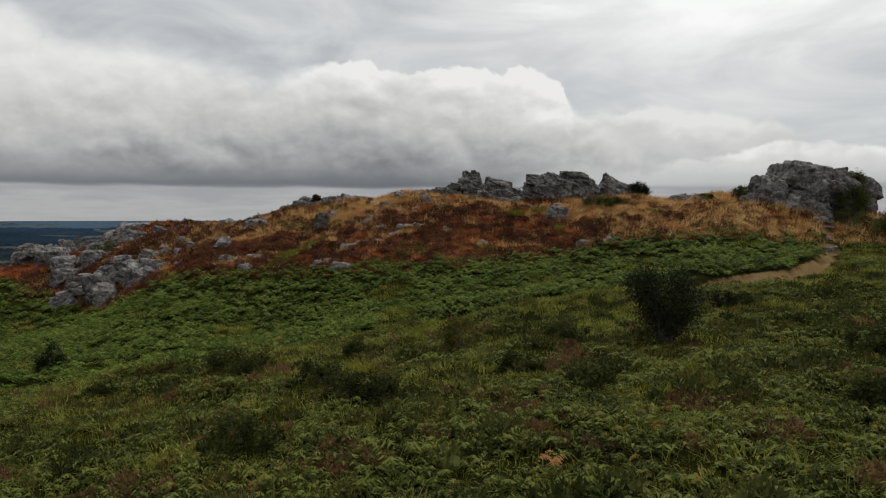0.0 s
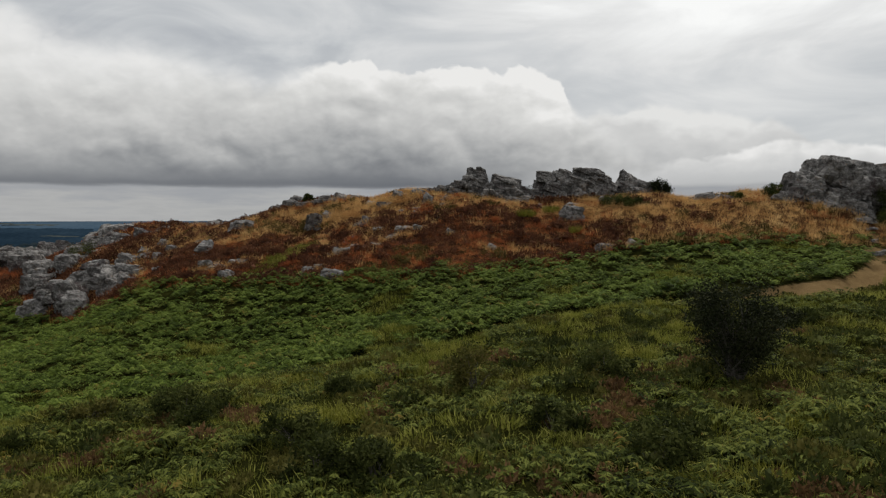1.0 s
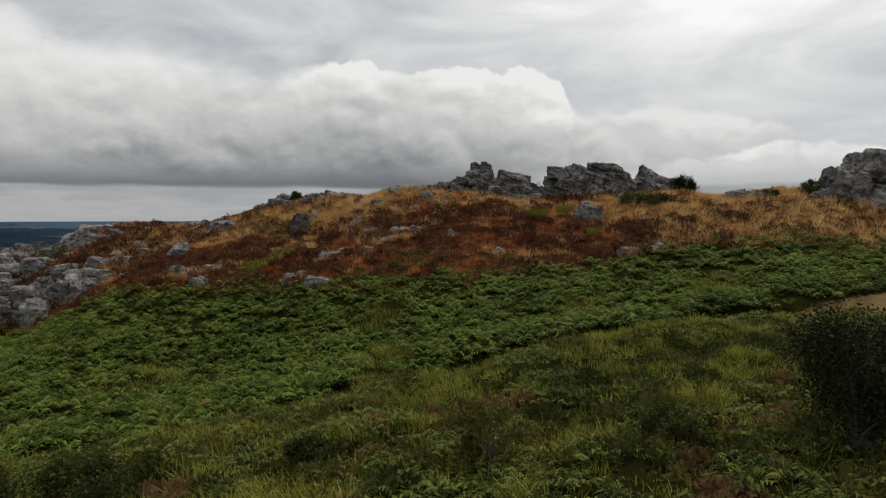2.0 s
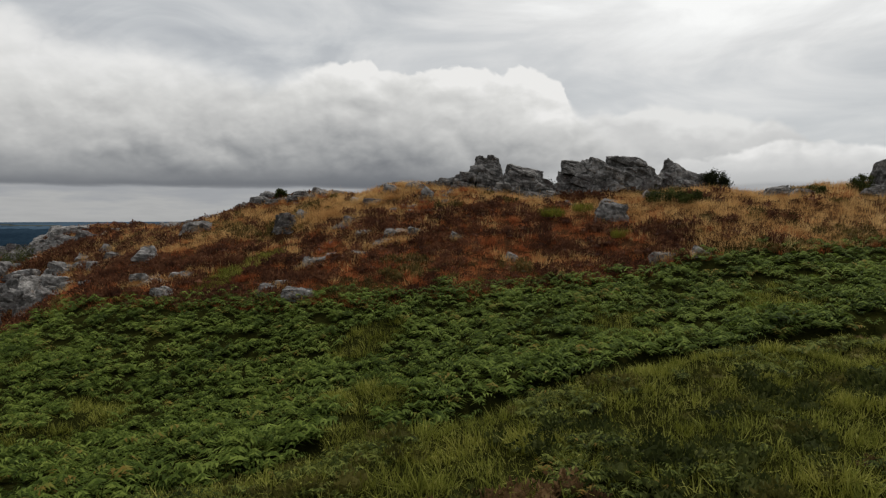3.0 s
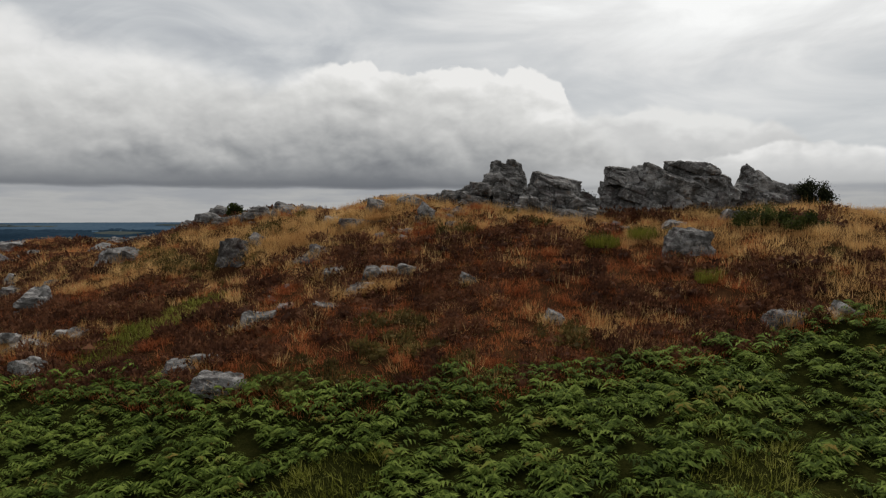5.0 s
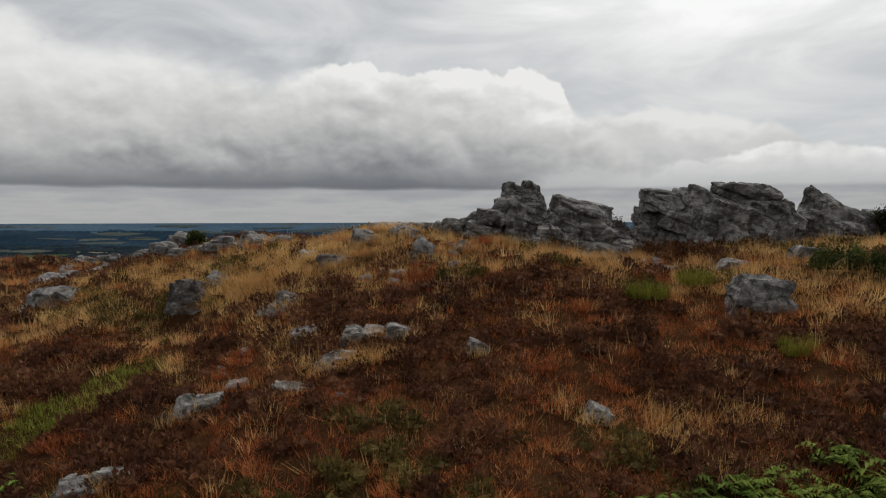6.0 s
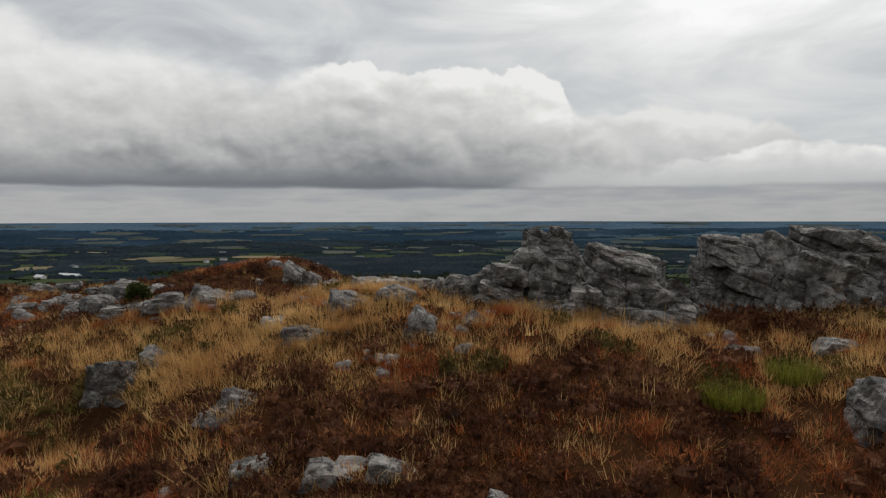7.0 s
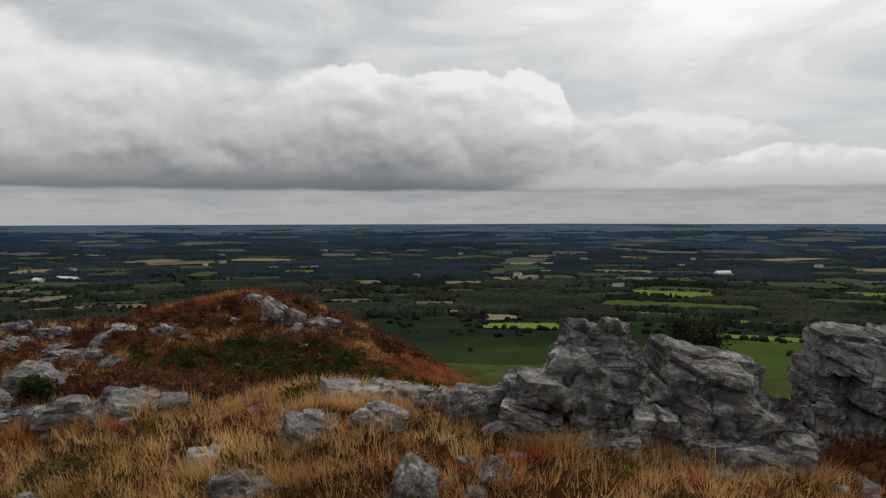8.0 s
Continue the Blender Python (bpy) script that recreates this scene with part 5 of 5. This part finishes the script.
for i, (fx, fy, wide, deep) in enumerate((
        (257, 548, 160, 213),
        (332, 1008, 220, 115),
        )):
    drape("field", fx, fy, wide, deep, -math.degrees(math.atan2(fx, fy)), M_FARFIELD if fy > 2000 else M_ROUGH, LABELS[M_FARFIELD if fy > 2000 else M_ROUGH], 790 + i)

count = 0
tries = 0
while count < 160 and tries < 9000:
    tries += 1
    d = 1100 * (4700 / 1100.0) ** (rng.uniform(0, 1) ** 0.8)
    a = radians(rng.uniform(-36, 36))
    cx, cy = d * math.sin(a), 46 + d * math.cos(a)
    wide, deep = rng.uniform(40, 130) * (0.7 + d / 3000), rng.uniform(35, 90) * (0.7 + d / 2600)
    if any(math.hypot(cx - fx, (cy - fy)) < 0.62 * (max(fa, fb) + max(wide, deep) / 2) for fx, fy, fa, fb, ft in FIELDS):
        continue
    if d > 2500 and rng.uniform() < 0.45:
        continue
    # past 2.5 km the field colour has haze painted in
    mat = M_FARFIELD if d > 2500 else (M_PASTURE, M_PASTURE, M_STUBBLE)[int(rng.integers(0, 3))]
    drape("field", cx, cy, wide, deep, rng.uniform(-25, 25), mat, LABELS[mat], 900 + count)
    count += 1


def crown_lump(seed, level):
    g = np.random.default_rng(seed)
    v, t = BALLS[level]
    p = v * (0.72 + 0.55 * fractal(v * 1.6 + seed * 3.1, 2, seed))[:, None]
    p = p * np.array([1, 1, 0.75])
    p[:, 2] += 0.55
    return p, t


LUMPS = [crown_lump(s, 2) for s in range(6)]
LOW_LUMPS = [(v, t[v[t][:, :, 2].max(1) > 0.15]) for v, t in (crown_lump(30 + s, 1) for s in range(5))]


def in_field(x, y, margin=1.0):
    hit = np.zeros(len(x), bool)
    for fx, fy, a, b, turn in FIELDS:
        c, s = math.cos(radians(turn)), math.sin(radians(turn))
        dx, dy = x - fx, y - fy
        hit |= (np.abs(dx * c + dy * s) < a * margin) & (np.abs(dy * c - dx * s) < b * margin)
    return hit


def wedge(d0, d1, n, power=0.5):
    d = (d0 ** (1 / power) + rng.uniform(0, 1, n) * (d1 ** (1 / power) - d0 ** (1 / power))) ** power
    a = np.radians(rng.uniform(-37, 37, n))
    return d * np.sin(a), 46 + d * np.cos(a), d


def hedges(limit):
    """Points along the sides of the nearer fields."""
    px, py = [], []
    for fx, fy, a, b, turn in FIELDS:
        if math.hypot(fx, fy) > limit:
            continue
        c, s = math.cos(radians(turn)), math.sin(radians(turn))
        for side in range(4):
            n = int((a if side < 2 else b) / 3.5)
            t = rng.uniform(-1, 1, n)
            w = np.full(n, 1.0 if side % 2 else -1.0) * rng.uniform(0.94, 1.06, n)
            lx, ly = (t * a, w * b) if side < 2 else (w * a, t * b)
            keep = rng.uniform(0, 1, n) < 0.75
            px.append((fx + lx * c - ly * s)[keep])
            py.append((fy + lx * s + ly * c)[keep])
    return np.concatenate(px), np.concatenate(py)


x, y = hedges(1600)
sow("hedgerow", M_WOODS, LOW_LUMPS, x, y, rng.uniform(1.6, 4.5, len(x)), "dark hedgerow trees round the fields", "hedge", sink=0.5, smooth=True)


def canopy(d0, d1, across, deep, mat, crown, lump, size, least, seed, label):
    """Closed woodland seen from above: a rough roof of crowns, open at the fields and clearings."""
    a = np.radians(np.linspace(-38, 38, across))
    d = d0 * (d1 / d0) ** np.linspace(0, 1, deep)
    a, d = np.meshgrid(a, d, indexing="ij")
    a, d = a.ravel() + rng.normal(0, radians(0.03), across * deep), d.ravel() * (1 + rng.normal(0, 0.0025, across * deep))
    x, y = d * np.sin(a), 46 + d * np.cos(a)
    fade = np.clip(np.minimum((d - d0) / (0.10 * d0), (d1 - d) / (0.07 * d1)), 0, 1)
    wood = ~in_field(x, y) & (flat_noise(x, y, size, seed) + 0.15 * (flat_noise(x, y, size / 5, seed + 9) - 0.5) > least + 0.35 * (1 - fade))
    wood.reshape(across, deep)[:, (0, deep - 1)] = False
    z = land(x, y) + np.where(wood, crown * (0.2 + 1.5 * flat_noise(x, y, lump, seed + 4, 2) + 0.15 * rng.uniform(-1, 1, len(x))), -4.0)
    i = np.arange(across * deep).reshape(across, deep)
    quads = np.stack([i[:-1, :-1], i[1:, :-1], i[1:, 1:], i[:-1, 1:]], -1).reshape(-1, 4)
    quads = quads[wood[quads].any(1)]
    tint = np.clip(0.3 + 0.5 * rng.uniform(-1, 1, len(x)) + 2.6 * (flat_noise(x, y, lump * 3.5, seed + 6) - 0.42), 0, 1.5)
    return tagged(new("broadleaf_wood", mesh_from("broadleaf_wood", np.stack([x, y, z], 1), quads, mat, tint, True)), label, "woodland", kind="stuff")


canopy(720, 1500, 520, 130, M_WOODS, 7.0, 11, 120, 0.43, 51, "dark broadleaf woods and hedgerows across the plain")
canopy(1330, 2950, 540, 92, M_MIDWOODS, 6.5, 24, 220, 0.40, 52, "distant dark woods across the plain, coloured bluish for haze")
x, y, d = wedge(620, 1700, 2400)
k = ~in_field(x, y)
sow("broadleaf_wood", M_WOODS, LOW_LUMPS, x[k], y[k], rng.uniform(2.0, 5.0, k.sum()), "single dark trees along hedges and wood edges", "woodland", sink=1.0, smooth=True)
# both outer belts take their haze from the material colour
canopy(2500, 4100, 460, 44, M_FARWOODS, 5.0, 70, 420, 0.38, 53, "remote woods coloured blue-grey for haze towards the horizon")
canopy(3550, 4800, 420, 20, M_HAZYWOODS, 4.0, 90, 520, 0.34, 54, "woods along the horizon coloured haze blue")


# grass growing in the clefts and at the feet of the summit rocks
px = np.concatenate([rng.normal(fx, a * 0.9, 14) for fx, fy, a, b, t in FOOTPRINTS if abs(fx) < 20 and 44 < fy < 70])
py = np.concatenate([fy - b * rng.uniform(0.5, 1.1, 14) for fx, fy, a, b, t in FOOTPRINTS if abs(fx) < 20 and 44 < fy < 70])
half = len(px) // 2
sow("straw_grass", M_DRY, STRAW, px[:half], py[:half], rng.uniform(0.7, 1.3, half), "dry grass round the feet of the rocks", "grass")
sow("rust_grass", M_RUST, SEDGE, px[half:], py[half:], rng.uniform(0.5, 1.0, len(px) - half), "rust-red grass round the feet of the rocks", "grass")


# ---------------------------------------------------------------- farms on the plain
def plain_paint(name, col, col2, rough=0.8):
    m, k, bsdf = material(name)
    k.put(bsdf.inputs["Base Color"], k.ramp(k.noise(position(k), 0.6, 5), [(0.3, col), (0.7, col2)]))
    bsdf.inputs["Roughness"].default_value = rough
    return m


M_RENDERED = plain_paint("white_rendered_wall", (0.55, 0.54, 0.51), (0.72, 0.71, 0.68))
M_SLATE = plain_paint("slate_roof", (0.06, 0.065, 0.075), (0.11, 0.115, 0.125))
M_SHEET = plain_paint("pale_sheet_roof", (0.45, 0.46, 0.47), (0.62, 0.63, 0.64))
M_DARKGLASS = plain_paint("dark_window", (0.02, 0.022, 0.025), (0.03, 0.032, 0.035), 0.2)


def part(name, bm, mat, parent, label=""):
    me = bpy.data.meshes.new(name)
    bm.to_mesh(me)
    bm.free()
    me.materials.append(mat)
    ob = new(name, me)
    ob.parent = parent
    if label:
        ob["label"] = label
    return ob


def box(bm, x0, x1, y0, y1, z0, z1):
    v = [bm.verts.new(p) for p in ((x0, y0, z0), (x1, y0, z0), (x1, y1, z0), (x0, y1, z0), (x0, y0, z1), (x1, y0, z1), (x1, y1, z1), (x0, y1, z1))]
    for f in ((0, 3, 2, 1), (4, 5, 6, 7), (0, 1, 5, 4), (1, 2, 6, 5), (2, 3, 7, 6), (3, 0, 4, 7)):
        bm.faces.new([v[i] for i in f])


def farm_building(x, y, long, deep, wall, turn, roof_mat, label, windows=0):
    """Walls with gables, a pitched roof with eaves, and windows."""
    top = new("farm_building")
    top.location, top.rotation_euler = (x, y, at(x, y) + 1.0), (0, 0, radians(turn))
    tagged(top, label, "building", "farms on the plain")
    ridge = wall + 0.32 * deep
    bm = bmesh.new()
    a, b = long / 2, deep / 2
    ring = [bm.verts.new(p) for p in ((-a, -b, -3), (a, -b, -3), (a, b, -3), (-a, b, -3), (-a, -b, wall), (a, -b, wall), (a, b, wall), (-a, b, wall), (-a, 0, ridge), (a, 0, ridge))]
    for f in ((0, 1, 5, 4), (2, 3, 7, 6), (1, 2, 6, 9, 5), (3, 0, 4, 8, 7), (0, 3, 2, 1)):
        bm.faces.new([ring[i] for i in f])
    part("wall", bm, M_RENDERED, top)
    bm = bmesh.new()
    e = 0.5
    for s in (-1, 1):
        lo = wall - 0.32 * e * 2 + 0.15
        q = [bm.verts.new(p) for p in ((-a - e, s * (b + e), lo), (a + e, s * (b + e), lo), (a + e, 0, ridge + 0.25), (-a - e, 0, ridge + 0.25))]
        r = [bm.verts.new(v.co - Vector((0, 0, 0.2))) for v in q]
        bm.faces.new(q)
        bm.faces.new(r[::-1])
        for i in range(4):
            bm.faces.new((q[i], r[i], r[(i + 1) % 4], q[(i + 1) % 4]))
    part("roof", bm, roof_mat, top)
    for i in range(windows):
        bm = bmesh.new()
        cx = -a + long * (i + 0.5) / windows
        box(bm, cx - 0.6, cx + 0.6, -b - 0.05, -b + 0.1, 1.0, 2.4)
        part("window", bm, M_DARKGLASS, top)
    return top


farm_building(-780, 1460, 62, 15, 4, -26, M_SHEET, "long white farm shed with a pale sheet roof")
farm_building(-830, 1440, 26, 12, 4, -30, M_SHEET, "white farm shed with a pale sheet roof")
farm_building(632, 1585, 40, 12, 4, 20, M_SHEET, "white farm shed with a pale sheet roof beside woods")
for i, (hx, hy) in enumerate(((-640, 1880), (-610, 1930), (-330, 1790), (-250, 2080), (-60, 1560), (170, 1600), (240, 1640), (420, 2080), (610, 1790), (760, 2120), (-900, 1700), (-420, 2450), (60, 2350), (940, 1750), (330, 1330), (-700, 2200))):
    farm_building(hx, hy, 15 + 3 * (i % 4), 9, 5.5, 37 * i % 90 - 45, M_SLATE, "white rendered farmhouse with a slate roof", 3)

# single bushes and trees on the grazing below the hill
for i, (tx, ty, size) in enumerate(((262, 560, 4.5), (300, 610, 3.5), (330, 640, 4.0), (205, 520, 3.0), (238, 470, 4.0), (180, 600, 3.0), (160, 680, 4.0), (120, 760, 4.5), (60, 720, 4.0), (20, 560, 2.5), (300, 520, 3.0), (350, 730, 4.0))):
    shrub("field_tree", tx, ty, size * 1.3, size * 1.5, 400 + i, M_GORSE, 500, 0.45, "dark round field tree on green grazing", "tree", 0.25, 16)
